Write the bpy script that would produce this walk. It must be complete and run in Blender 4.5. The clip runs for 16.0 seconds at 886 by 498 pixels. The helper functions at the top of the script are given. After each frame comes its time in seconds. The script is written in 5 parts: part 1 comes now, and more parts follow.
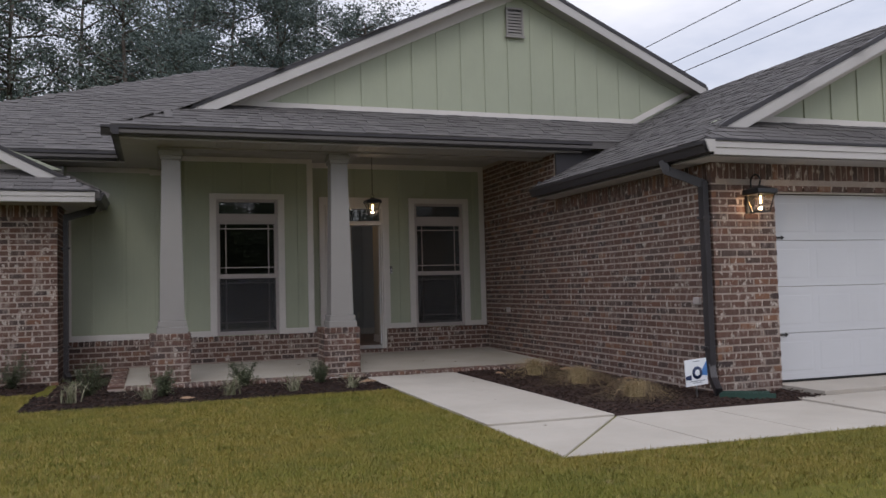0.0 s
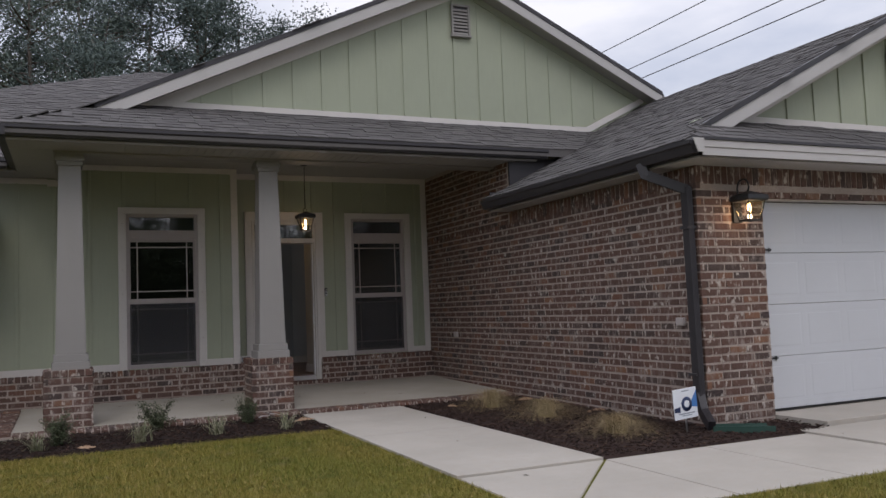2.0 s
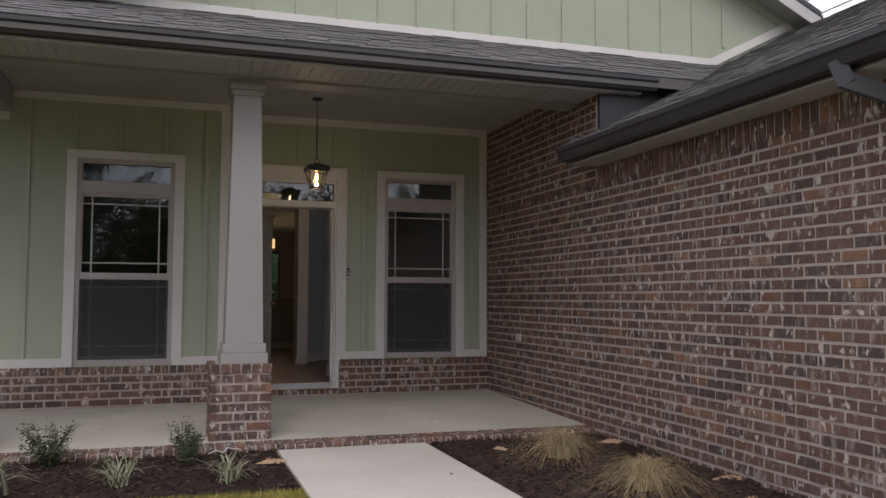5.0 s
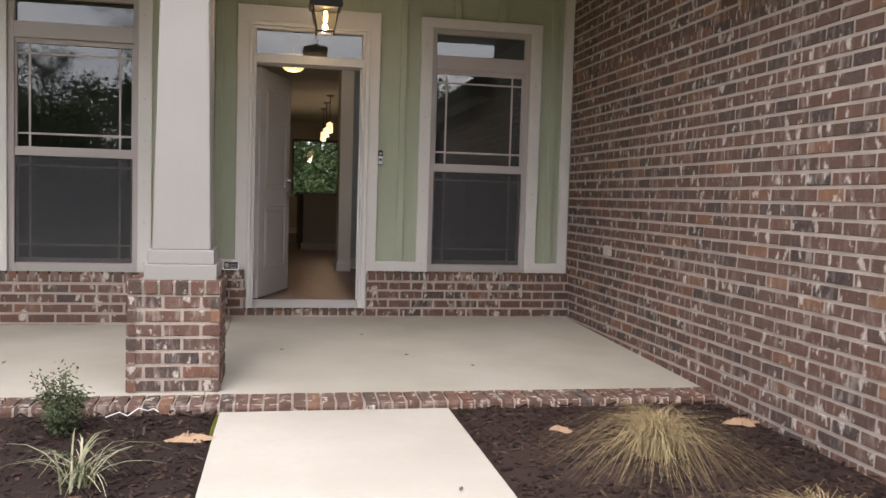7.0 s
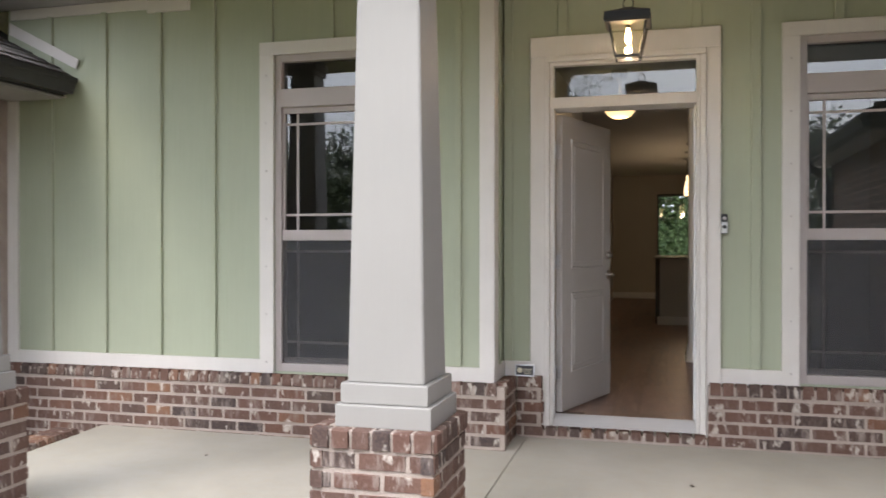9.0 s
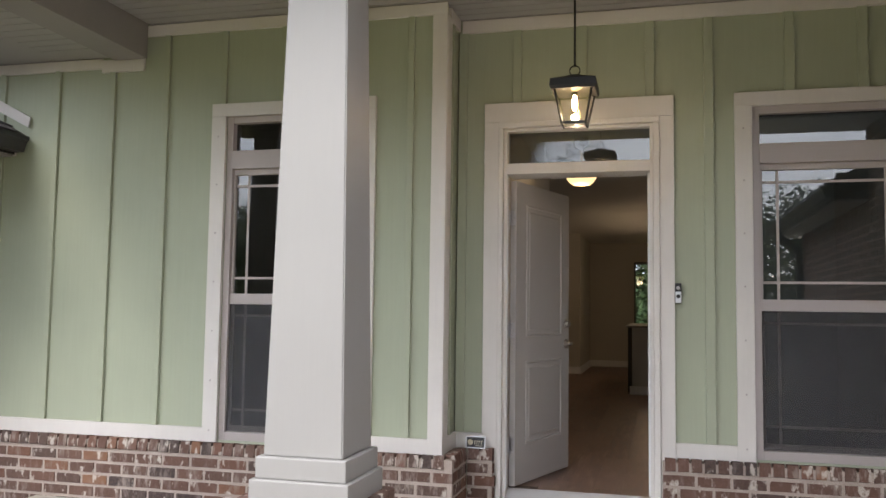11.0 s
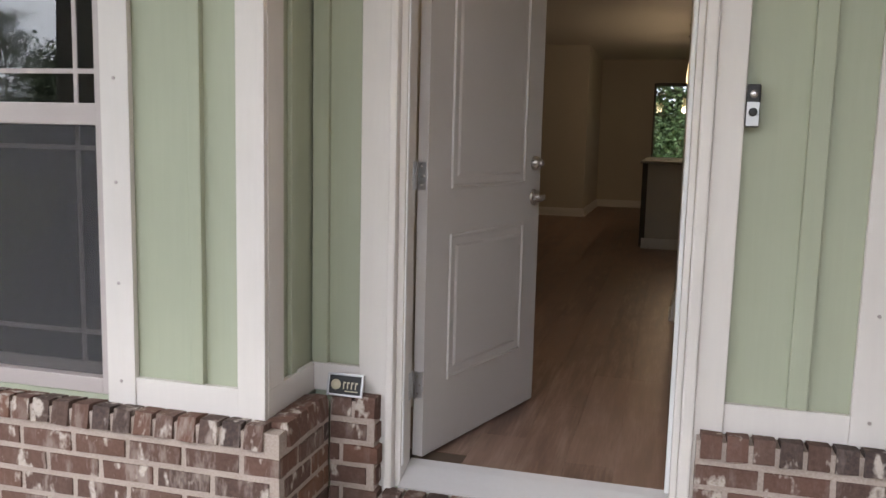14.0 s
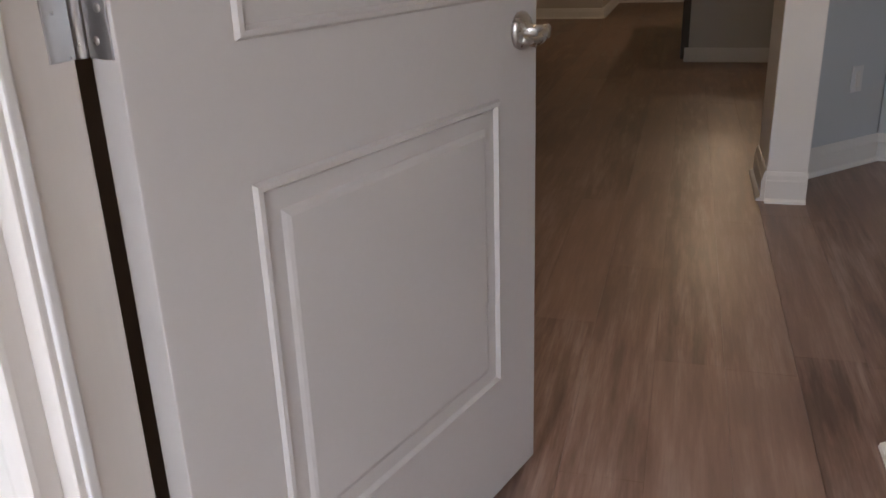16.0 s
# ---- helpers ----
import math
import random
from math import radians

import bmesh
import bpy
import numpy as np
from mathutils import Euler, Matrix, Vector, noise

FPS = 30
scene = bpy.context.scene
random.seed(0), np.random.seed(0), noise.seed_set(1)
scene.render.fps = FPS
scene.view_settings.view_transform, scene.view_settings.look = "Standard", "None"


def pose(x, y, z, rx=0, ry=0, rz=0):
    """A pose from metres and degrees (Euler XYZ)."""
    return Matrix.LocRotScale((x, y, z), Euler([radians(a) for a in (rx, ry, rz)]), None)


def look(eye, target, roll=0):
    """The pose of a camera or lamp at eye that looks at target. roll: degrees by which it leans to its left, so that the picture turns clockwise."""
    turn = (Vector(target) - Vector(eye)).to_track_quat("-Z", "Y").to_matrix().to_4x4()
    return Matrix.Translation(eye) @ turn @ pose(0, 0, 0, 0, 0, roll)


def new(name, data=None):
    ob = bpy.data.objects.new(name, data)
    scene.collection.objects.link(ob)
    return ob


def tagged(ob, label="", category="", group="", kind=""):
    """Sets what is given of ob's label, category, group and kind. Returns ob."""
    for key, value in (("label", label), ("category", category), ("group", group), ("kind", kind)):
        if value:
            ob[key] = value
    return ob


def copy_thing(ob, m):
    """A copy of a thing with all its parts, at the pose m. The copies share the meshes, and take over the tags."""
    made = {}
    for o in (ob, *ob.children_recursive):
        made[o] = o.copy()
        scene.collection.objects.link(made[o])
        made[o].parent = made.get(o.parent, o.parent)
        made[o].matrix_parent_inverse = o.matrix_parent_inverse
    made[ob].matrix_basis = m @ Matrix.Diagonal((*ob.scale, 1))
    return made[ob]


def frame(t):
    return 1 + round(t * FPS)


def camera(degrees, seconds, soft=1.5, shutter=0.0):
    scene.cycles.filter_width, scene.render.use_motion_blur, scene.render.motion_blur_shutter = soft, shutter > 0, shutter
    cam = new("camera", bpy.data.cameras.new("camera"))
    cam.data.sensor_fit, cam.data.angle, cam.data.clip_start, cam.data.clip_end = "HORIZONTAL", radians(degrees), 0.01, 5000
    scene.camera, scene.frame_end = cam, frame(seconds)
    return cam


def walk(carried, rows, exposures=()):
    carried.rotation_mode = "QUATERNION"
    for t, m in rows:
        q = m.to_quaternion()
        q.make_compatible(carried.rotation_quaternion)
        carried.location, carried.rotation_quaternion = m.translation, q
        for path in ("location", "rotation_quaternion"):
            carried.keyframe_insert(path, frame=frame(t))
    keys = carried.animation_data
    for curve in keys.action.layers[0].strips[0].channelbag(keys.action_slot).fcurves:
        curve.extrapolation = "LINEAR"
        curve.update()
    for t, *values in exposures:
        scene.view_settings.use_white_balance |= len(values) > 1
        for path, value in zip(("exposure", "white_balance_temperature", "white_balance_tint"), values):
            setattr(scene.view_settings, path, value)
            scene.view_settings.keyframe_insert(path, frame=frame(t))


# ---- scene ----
cam = camera(55.8, 16.0, shutter=0.12)

PATH = [
    (0, (-5.669, -14.245, 1.075), (-5.021, -12.355, 1.167), -1.4),
    (0.5, (-5.529, -14.094, 1.102), (-4.766, -12.249, 1.202), -1.1),
    (1, (-5.495, -13.833, 1.07), (-4.711, -11.996, 1.179), -0.9),
    (1.5, (-5.536, -13.447, 1.067), (-4.723, -11.624, 1.199), -1.9),
    (2, (-5.483, -12.963, 1.081), (-4.668, -11.141, 1.222), -2.2),
    (2.5, (-5.381, -12.415, 1.083), (-4.557, -10.599, 1.226), -1.1),
    (3, (-5.181, -11.931, 1.129), (-4.364, -10.113, 1.29), -0.5),
    (3.5, (-4.895, -11.402, 1.133), (-4.072, -9.588, 1.306), -0.6),
    (4, (-4.558, -10.967, 1.133), (-3.74, -9.152, 1.315), -0.6),
    (4.2, (-4.42, -10.79, 1.129), (-3.721, -8.924, 1.299), -0.1),
    (6.3, (-2.957, -8.409, 1.079), (-2.397, -6.489, 1.091), 0.2),
    (6.5, (-2.872, -8.165, 1.07), (-2.351, -6.235, 1.035), 0.1),
    (7, (-2.637, -7.57, 1.065), (-2.258, -5.61, 0.942), 1.7),
    (7.5, (-2.409, -7.017, 1.132), (-2.291, -5.026, 0.987), 0.9),
    (8, (-2.293, -6.482, 1.144), (-2.424, -4.489, 1.027), 0.5),
    (8.5, (-2.182, -5.987, 1.222), (-2.458, -4.007, 1.146), 0.2),
    (9, (-2.108, -5.726, 1.27), (-2.636, -3.797, 1.26), 0.0),
    (9.2, (-2.084, -5.694, 1.277), (-2.77, -3.817, 1.327), 0.6),
    (11.3, (-1.9, -5.474, 1.282), (-2.379, -3.538, 1.427), 0.8),
    (11.5, (-1.926, -5.368, 1.264), (-2.4, -3.428, 1.375), 0.7),
    (12, (-2.045, -4.954, 1.252), (-2.505, -3.008, 1.218), 0.1),
    (12.5, (-1.991, -4.43, 1.239), (-2.452, -2.484, 1.198), 0.2),
    (13, (-2.013, -3.892, 1.238), (-2.466, -1.95, 1.083), 0.3),
    (13.5, (-1.992, -3.363, 1.262), (-2.511, -1.444, 1.043), 0.6),
    (14, (-2.004, -2.792, 1.285), (-2.524, -0.879, 1.023), 1.4),
    (14.5, (-2.004, -2.226, 1.286), (-2.535, -0.317, 1.015), 1.6),
    (15, (-2.096, -1.64, 1.25), (-2.701, 0.239, 0.926), 1.0),
    (15.2, (-2.136, -1.407, 1.263), (-2.739, 0.457, 0.859), -0.1),
    (15.5, (-2.182, -1.094, 1.236), (-2.775, 0.747, 0.726), -0.2),
    (15.8, (-2.235, -0.8, 1.232), (-2.806, 0.99, 0.548), -0.8),
    (16, (-2.306, -0.661, 1.208), (-2.832, 1.135, 0.5), -2.0),
]


EXPO = [(0, 0.37, 6500, 17), (1, 0.27, 6450, 17), (2, 0.28, 6500, 17), (2.5, 0.42, 6500, 17), (3, 0.40, 6500, 17), (4.2, 0.45, 6500, 18), (5.3, 1.05, 6750, 17), (6.5, 1.93, 6950, 16), (8, 1.95, 6800, 15), (9, 2.38, 6600, 13), (11.5, 2.28, 6600, 13), (12, 2.33, 6600, 13), (13, 2.38, 6600, 13), (14, 2.55, 6620, 14), (14.7, 2.6, 6580, 14), (15.1, 2.7, 6520, 14), (15.5, 3.02, 6400, 14), (16, 3.34, 6350, 16)]
walk(cam, [(t, look(eye, target, roll)) for t, eye, target, roll in PATH], EXPO)

# ---------------------------------------------------------------- world and sun
world = bpy.data.worlds.new("overcast_sky")
scene.world = world
world.use_nodes = True
wn, wl = world.node_tree.nodes, world.node_tree.links
wn.clear()
w_out = wn.new("ShaderNodeOutputWorld")
w_bg = wn.new("ShaderNodeBackground")
w_sky = wn.new("ShaderNodeTexSky")
w_sky.sky_type = 'NISHITA'
w_sky.sun_disc = False
w_sky.sun_elevation = radians(48)
w_sky.sun_rotation = radians(200)
w_co = wn.new("ShaderNodeTexCoord")
w_map = wn.new("ShaderNodeMapping")
w_map.inputs["Scale"].default_value = (1.6, 1.6, 5.0)
w_noise = wn.new("ShaderNodeTexNoise")
w_noise.inputs["Scale"].default_value = 1.7
w_noise.inputs["Detail"].default_value = 7
w_noise.inputs["Roughness"].default_value = 0.55
w_ramp = wn.new("ShaderNodeValToRGB")
w_ramp.color_ramp.elements[0].position = 0.34
w_ramp.color_ramp.elements[0].color = (5.6, 6.3, 7.4, 1)
w_ramp.color_ramp.elements[1].position = 0.66
w_ramp.color_ramp.elements[1].color = (9.2, 9.5, 9.9, 1)
w_mix = wn.new("ShaderNodeMixRGB")
w_mix.inputs[0].default_value = 0.92
wl.new(w_co.outputs["Generated"], w_map.inputs["Vector"])
wl.new(w_map.outputs["Vector"], w_noise.inputs["Vector"])
wl.new(w_noise.outputs["Fac"], w_ramp.inputs["Fac"])
wl.new(w_sky.outputs["Color"], w_mix.inputs[1])
wl.new(w_ramp.outputs["Color"], w_mix.inputs[2])
w_sep = wn.new("ShaderNodeSeparateXYZ")
w_rise = wn.new("ShaderNodeMapRange")
w_rise.inputs["To Min"].default_value, w_rise.inputs["To Max"].default_value = 0.70, 1.30
w_dome = wn.new("ShaderNodeMixRGB")
w_dome.blend_type = "MULTIPLY"
w_dome.inputs[0].default_value = 1.0
wl.new(w_co.outputs["Generated"], w_sep.inputs[0])
wl.new(w_sep.outputs["Z"], w_rise.inputs["Value"])
wl.new(w_mix.outputs["Color"], w_dome.inputs[1])
wl.new(w_rise.outputs["Result"], w_dome.inputs[2])
wl.new(w_dome.outputs["Color"], w_bg.inputs["Color"])
w_bg.inputs["Strength"].default_value = 0.1
wl.new(w_bg.outputs["Background"], w_out.inputs["Surface"])

sun = new("sun", bpy.data.lights.new("sun", 'SUN'))
sun.data.energy = 0.45
sun.data.angle = radians(25)
sun.data.color = (1.0, 0.97, 0.92)
sun.matrix_world = look((-8, -22, 26), (0, 0, 0))


def lamp(name, where, power, colour, radius):
    ob = new(name, bpy.data.lights.new(name, 'POINT'))
    ob.data.energy, ob.data.color, ob.data.shadow_soft_size = power, colour, radius
    ob.location = where
    return ob


WARM = (1.0, 0.74, 0.48)
# daylight that enters the front room through its window
day = new("window_daylight", bpy.data.lights.new("window_daylight", 'AREA'))
day.data.shape, day.data.size, day.data.size_y, day.data.energy, day.data.color = 'RECTANGLE', 0.8, 2.0, 0.95, (0.82, 0.91, 1.0)
day.matrix_world = look((-.88, .17, 1.5), (-.88, 3, 1.3))

# ---------------------------------------------------------------- materials


class Mat:
    """A node material with a principled surface and short calls for nodes."""

    def __init__(self, name, rough=0.6, metal=0.0, colour=None, spec=0.5):
        self.m = bpy.data.materials.new(name)
        self.m.use_nodes = True
        self.n, self.l = self.m.node_tree.nodes, self.m.node_tree.links
        self.p = self.n["Principled BSDF"]
        self.p.inputs["Roughness"].default_value = rough
        self.p.inputs["Metallic"].default_value = metal
        self.p.inputs["Specular IOR Level"].default_value = spec
        if colour:
            self.p.inputs["Base Color"].default_value = (*colour, 1)
        self.co = None

    def coords(self, kind="Object", scale=(1, 1, 1)):
        c = self.n.new("ShaderNodeTexCoord")
        g = self.n.new("ShaderNodeNewGeometry") if kind == "World" else None
        m = self.n.new("ShaderNodeMapping")
        m.inputs["Scale"].default_value = scale
        self.l.new(g.outputs["Position"] if g else c.outputs[kind], m.inputs["Vector"])
        return m.outputs["Vector"]

    def noise(self, scale, detail=4, rough=0.55, vec=None, stretch=(1, 1, 1), kind="World"):
        t = self.n.new("ShaderNodeTexNoise")
        t.inputs["Scale"].default_value = scale
        t.inputs["Detail"].default_value = detail
        t.inputs["Roughness"].default_value = rough
        self.l.new(vec or self.coords(kind, stretch), t.inputs["Vector"])
        return t.outputs["Fac"]

    def ramp(self, fac, stops):
        r = self.n.new("ShaderNodeValToRGB")
        e = r.color_ramp.elements
        while len(e) < len(stops):
            e.new(0.5)
        for k, (at, c) in zip(e, stops):
            k.position = at
            k.color = (*c, 1) if len(c) == 3 else c
        self.l.new(fac, r.inputs["Fac"])
        return r.outputs["Color"]

    def grey(self, fac, a, b, va=0.0, vb=1.0):
        r = self.n.new("ShaderNodeMapRange")
        r.inputs["From Min"].default_value, r.inputs["From Max"].default_value = a, b
        r.inputs["To Min"].default_value, r.inputs["To Max"].default_value = va, vb
        self.l.new(fac, r.inputs["Value"])
        return r.outputs["Result"]

    def mix(self, fac, a, b, how="MIX"):
        x = self.n.new("ShaderNodeMixRGB")
        x.blend_type = how
        for s, v in zip(x.inputs, (fac, a, b)):
            if hasattr(v, "is_linked"):
                self.l.new(v, s)
            else:
                s.default_value = v if not isinstance(v, tuple) else (*v, 1)[:4]
        return x.outputs["Color"]

    def math(self, how, a, b):
        x = self.n.new("ShaderNodeMath")
        x.operation = how
        for s, v in zip(x.inputs, (a, b)):
            if hasattr(v, "is_linked"):
                self.l.new(v, s)
            else:
                s.default_value = v
        return x.outputs["Value"]

    def piece(self):
        """A number that differs from piece to piece."""
        o = self.n.new("ShaderNodeObjectInfo").outputs["Random"]
        g = self.n.new("ShaderNodeNewGeometry").outputs["Random Per Island"]
        return self.math("FRACT", self.math("ADD", o, g), 0)

    def base(self, c):
        self.l.new(c, self.p.inputs["Base Color"])
        return self

    def rough(self, c):
        self.l.new(c, self.p.inputs["Roughness"])
        return self

    def bump(self, h, strength=0.3, dist=0.01):
        b = self.n.new("ShaderNodeBump")
        b.inputs["Strength"].default_value = strength
        b.inputs["Distance"].default_value = dist
        self.l.new(h, b.inputs["Height"])
        self.l.new(b.outputs["Normal"], self.p.inputs["Normal"])
        return self


def painted(name, c, rough=0.55, dirt=0.12, grain=(1, 1, 1), scale=2.0, bump=0.08):
    """Paint with faint grain and weathering."""
    k = Mat(name, rough)
    big = k.noise(scale, 4, 0.6)
    fine = k.noise(60, 3, 0.6, stretch=grain)
    lo = tuple(v * (1 - dirt) for v in c)
    hi = tuple(min(1, v * (1 + dirt * 0.5)) for v in c)
    k.base(k.mix(0.25, k.ramp(big, [(0.3, lo), (0.7, hi)]), k.ramp(fine, [(0.3, lo), (0.7, hi)])))
    k.rough(k.grey(big, 0.3, 0.7, rough - 0.08, min(1, rough + 0.1)))
    k.bump(fine, bump, 0.004)
    return k.m


GREEN = painted("sage_green_siding", (0.375, 0.405, 0.30), 0.6, 0.1, (1, 1, 0.05), 1.3, 0.15)
WHITE = painted("warm_white_trim", (0.66, 0.625, 0.59), 0.5, 0.08, (1, 1, 0.1), 1.8, 0.1)
# Column colour set below its true paint: shade under the eave is mixed in.
COLUMN = painted("column_paint_shaded", (0.285, 0.271, 0.256), 0.5, 0.05, (1, 1, 0.06), 2.0, 0.1)
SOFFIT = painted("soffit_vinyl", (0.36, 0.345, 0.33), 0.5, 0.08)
FASCIA = painted("fascia_paint", (0.50, 0.48, 0.465), 0.5, 0.06)
ALU = painted("threshold_aluminium", (0.55, 0.54, 0.54), 0.35, 0.06)
# Both porch beams carry the deep eave's shade in this darker colour.
BEAMSHADE = painted("beam_wrap_shaded", (0.29, 0.27, 0.255), 0.5, 0.1)
DOORGREY = painted("door_grey_paint", (0.475, 0.452, 0.435), 0.42, 0.04, (1, 1, 1), 3, 0.04)
FRAME = painted("window_vinyl_clay", (0.44, 0.39, 0.375), 0.4, 0.05)
GARAGE = painted("garage_door_white", (0.56, 0.575, 0.60), 0.42, 0.03, (0.1, 1, 1), 2.5, 0.12)
BRONZE = painted("dark_bronze_aluminium", (0.035, 0.032, 0.036), 0.38, 0.2)
BLACK = painted("black_iron", (0.012, 0.012, 0.013), 0.45, 0.2)
WALLIN = painted("beige_wall_paint", (0.56, 0.52, 0.45), 0.7, 0.03)
WALLGREY = painted("grey_wall_paint", (0.60, 0.63, 0.65), 0.7, 0.03)
CEILIN = painted("ceiling_paint", (0.7, 0.68, 0.63), 0.8, 0.03)
BASEWHITE = painted("baseboard_white", (0.8, 0.78, 0.75), 0.4, 0.03)
CABINET = painted("island_panel_paint", (0.55, 0.53, 0.49), 0.5, 0.03)
WORKTOP = painted("grey_stone_worktop", (0.26, 0.245, 0.225), 0.3, 0.2, (1, 1, 1), 6.0, 0.02)
SUBFLOOR = painted("subfloor_brown", (0.10, 0.07, 0.05), 0.6, 0.1)
DARKCAB = painted("cabinet_dark", (0.08, 0.07, 0.06), 0.5, 0.05)
PLASTIC = painted("white_plastic", (0.75, 0.75, 0.75), 0.4, 0.03)
GREENPLAST = painted("dark_green_plastic", (0.012, 0.05, 0.036), 0.5, 0.2)
BLUE = painted("sign_blue", (0.06, 0.2, 0.5), 0.4, 0.03)
NAVY = painted("sign_navy", (0.015, 0.03, 0.09), 0.4, 0.03)
SIGNWHITE = painted("sign_white", (0.8, 0.83, 0.86), 0.4, 0.03)
GREYINK = painted("sign_grey_ink", (0.25, 0.28, 0.33), 0.5, 0.03)
TAN = painted("plaque_lettering", (0.5, 0.45, 0.33), 0.5, 0.1)


def metal(name, c, rough):
    k = Mat(name, rough, 1.0, c)
    f = k.noise(90, 3, 0.6)
    k.rough(k.grey(f, 0.3, 0.7, rough - 0.08, rough + 0.1))
    return k.m


NICKEL = metal("satin_nickel", (0.50, 0.48, 0.46), 0.3)
STEEL = metal("brushed_steel", (0.55, 0.55, 0.56), 0.35)


def brick_material():
    k = Mat("tumbled_brick", 0.85, spec=0.25)
    r = k.piece()
    body = k.ramp(r, [(0.0, (0.038, 0.031, 0.033)), (0.15, (0.062, 0.044, 0.040)), (0.32, (0.102, 0.054, 0.042)),
                      (0.60, (0.130, 0.066, 0.050)), (0.80, (0.112, 0.066, 0.053)), (0.93, (0.158, 0.073, 0.049)), (1.0, (0.25, 0.125, 0.07))])
    big = k.noise(9, 5, 0.65)
    fine = k.noise(75, 4, 0.7)
    c = k.mix(k.grey(big, 0.35, 0.75, 0, 0.5), body, k.mix(1.0, body, (0.45, 0.42, 0.42), "MULTIPLY"))
    c = k.mix(k.grey(fine, 0.4, 0.75, 0, 0.28), c, (0.26, 0.165, 0.135))
    c = k.mix(k.grey(k.noise(1.1, 3, 0.6), 0.3, 0.7, 0.05, 0.30), c, (0.150, 0.106, 0.086))
    streak = k.noise(19, 4, 0.65, stretch=(1, 1, 0.28))
    blob = k.noise(17, 3, 0.55, stretch=(1, 1, 0.55))
    film = k.math("MULTIPLY", k.grey(streak, 0.51, 0.65, 0, 0.85), k.grey(k.noise(2.6, 3, 0.6), 0.40, 0.60, 0.12, 1))
    c = k.mix(film, c, (0.31, 0.255, 0.225))
    c = k.mix(k.math("MULTIPLY", k.grey(blob, 0.59, 0.66, 0, 0.75), k.grey(fine, 0.3, 0.5, 0.4, 1)), c, (0.60, 0.54, 0.48))
    k.base(c)
    h = k.math("ADD", k.math("MULTIPLY", big, 0.7), k.math("MULTIPLY", fine, 0.5))
    k.bump(h, 0.6, 0.012)
    return k.m


def mortar_material():
    k = Mat("mortar", 0.95, spec=0.15)
    a, b = k.noise(5, 4, 0.6), k.noise(140, 3, 0.7)
    k.base(k.mix(0.4, k.ramp(a, [(0.3, (0.30, 0.24, 0.21)), (0.7, (0.46, 0.385, 0.34))]), k.ramp(b, [(0.3, (0.26, 0.21, 0.18)), (0.7, (0.56, 0.49, 0.43))])))
    k.bump(b, 0.5, 0.006)
    return k.m


def shingle_material():
    k = Mat("asphalt_shingle", 0.92, spec=0.2)
    r = k.piece()
    body = k.ramp(r, [(0.0, (0.078, 0.072, 0.072)), (0.45, (0.105, 0.098, 0.097)), (0.75, (0.125, 0.116, 0.114)), (1.0, (0.15, 0.138, 0.134))])
    g = k.noise(160, 3, 0.8)
    s = k.noise(0.8, 3, 0.5)
    c = k.mix(0.45, body, k.ramp(g, [(0.3, (0.045, 0.043, 0.045)), (0.7, (0.22, 0.21, 0.205))]))
    c = k.mix(k.grey(s, 0.4, 0.7, 0, 0.3), c, (0.075, 0.07, 0.068))
    k.base(c).bump(g, 0.6, 0.004)
    return k.m


def concrete_material(name, lo, hi, warm):
    k = Mat(name, 0.85, spec=0.25)
    a, b, d = k.noise(0.9, 5, 0.6), k.noise(14, 5, 0.7), k.noise(220, 2, 0.7)
    c = k.ramp(a, [(0.3, lo), (0.7, hi)])
    c = k.mix(k.grey(b, 0.45, 0.75, 0, 0.35), c, warm)
    c = k.mix(k.grey(d, 0.55, 0.8, 0, 0.3), c, tuple(v * 0.55 for v in lo))
    k.base(c).bump(k.math("ADD", b, d), 0.25, 0.004)
    return k.m


def ground_material():
    k = Mat("lawn_soil_and_thatch", 0.95, spec=0.1)
    a, b, d = k.noise(0.55, 4, 0.6), k.noise(11, 5, 0.7), k.noise(90, 3, 0.7)
    c = k.ramp(a, [(0.3, (0.115, 0.12, 0.020)), (0.55, (0.16, 0.15, 0.028)), (0.75, (0.22, 0.17, 0.045))])
    c = k.mix(k.grey(b, 0.4, 0.7, 0, 0.5), c, (0.05, 0.06, 0.016))
    c = k.mix(k.grey(d, 0.5, 0.75, 0, 0.5), c, (0.19, 0.15, 0.075))
    k.base(c).bump(k.math("ADD", b, d), 0.6, 0.02)
    return k.m


def grass_material():
    k = Mat("grass_blade", 0.6, spec=0.2)
    r = k.piece()
    patch = k.noise(0.7, 4, 0.6)
    c = k.ramp(r, [(0.0, (0.118, 0.128, 0.018)), (0.4, (0.182, 0.168, 0.028)), (0.72, (0.27, 0.22, 0.050)), (1.0, (0.42, 0.31, 0.12))])
    c = k.mix(k.grey(patch, 0.38, 0.68, 0.0, 0.6), c, (0.27, 0.205, 0.050))
    c = k.mix(k.grey(k.noise(0.33, 2, 0.5), 0.5, 0.65, 0.0, 0.45), c, (0.105, 0.17, 0.022))
    c = k.mix(k.grey(k.noise(4.5, 4, 0.65), 0.48, 0.66, 0.0, 0.5), c, (0.075, 0.095, 0.022))
    c = k.mix(k.grey(k.noise(7, 3, 0.6), 0.60, 0.70, 0.0, 0.5), c, (0.36, 0.28, 0.15))
    k.base(c)
    k.p.inputs["Subsurface Weight"].default_value = 0.0
    return k.m


def leafy(name, stops, rough=0.55):
    k = Mat(name, rough, spec=0.25)
    k.base(k.mix(k.grey(k.noise(0.5, 3), 0.3, 0.7, 0, 0.3), k.ramp(k.piece(), stops), tuple(v * 0.6 for v in stops[0][1])))
    return k.m


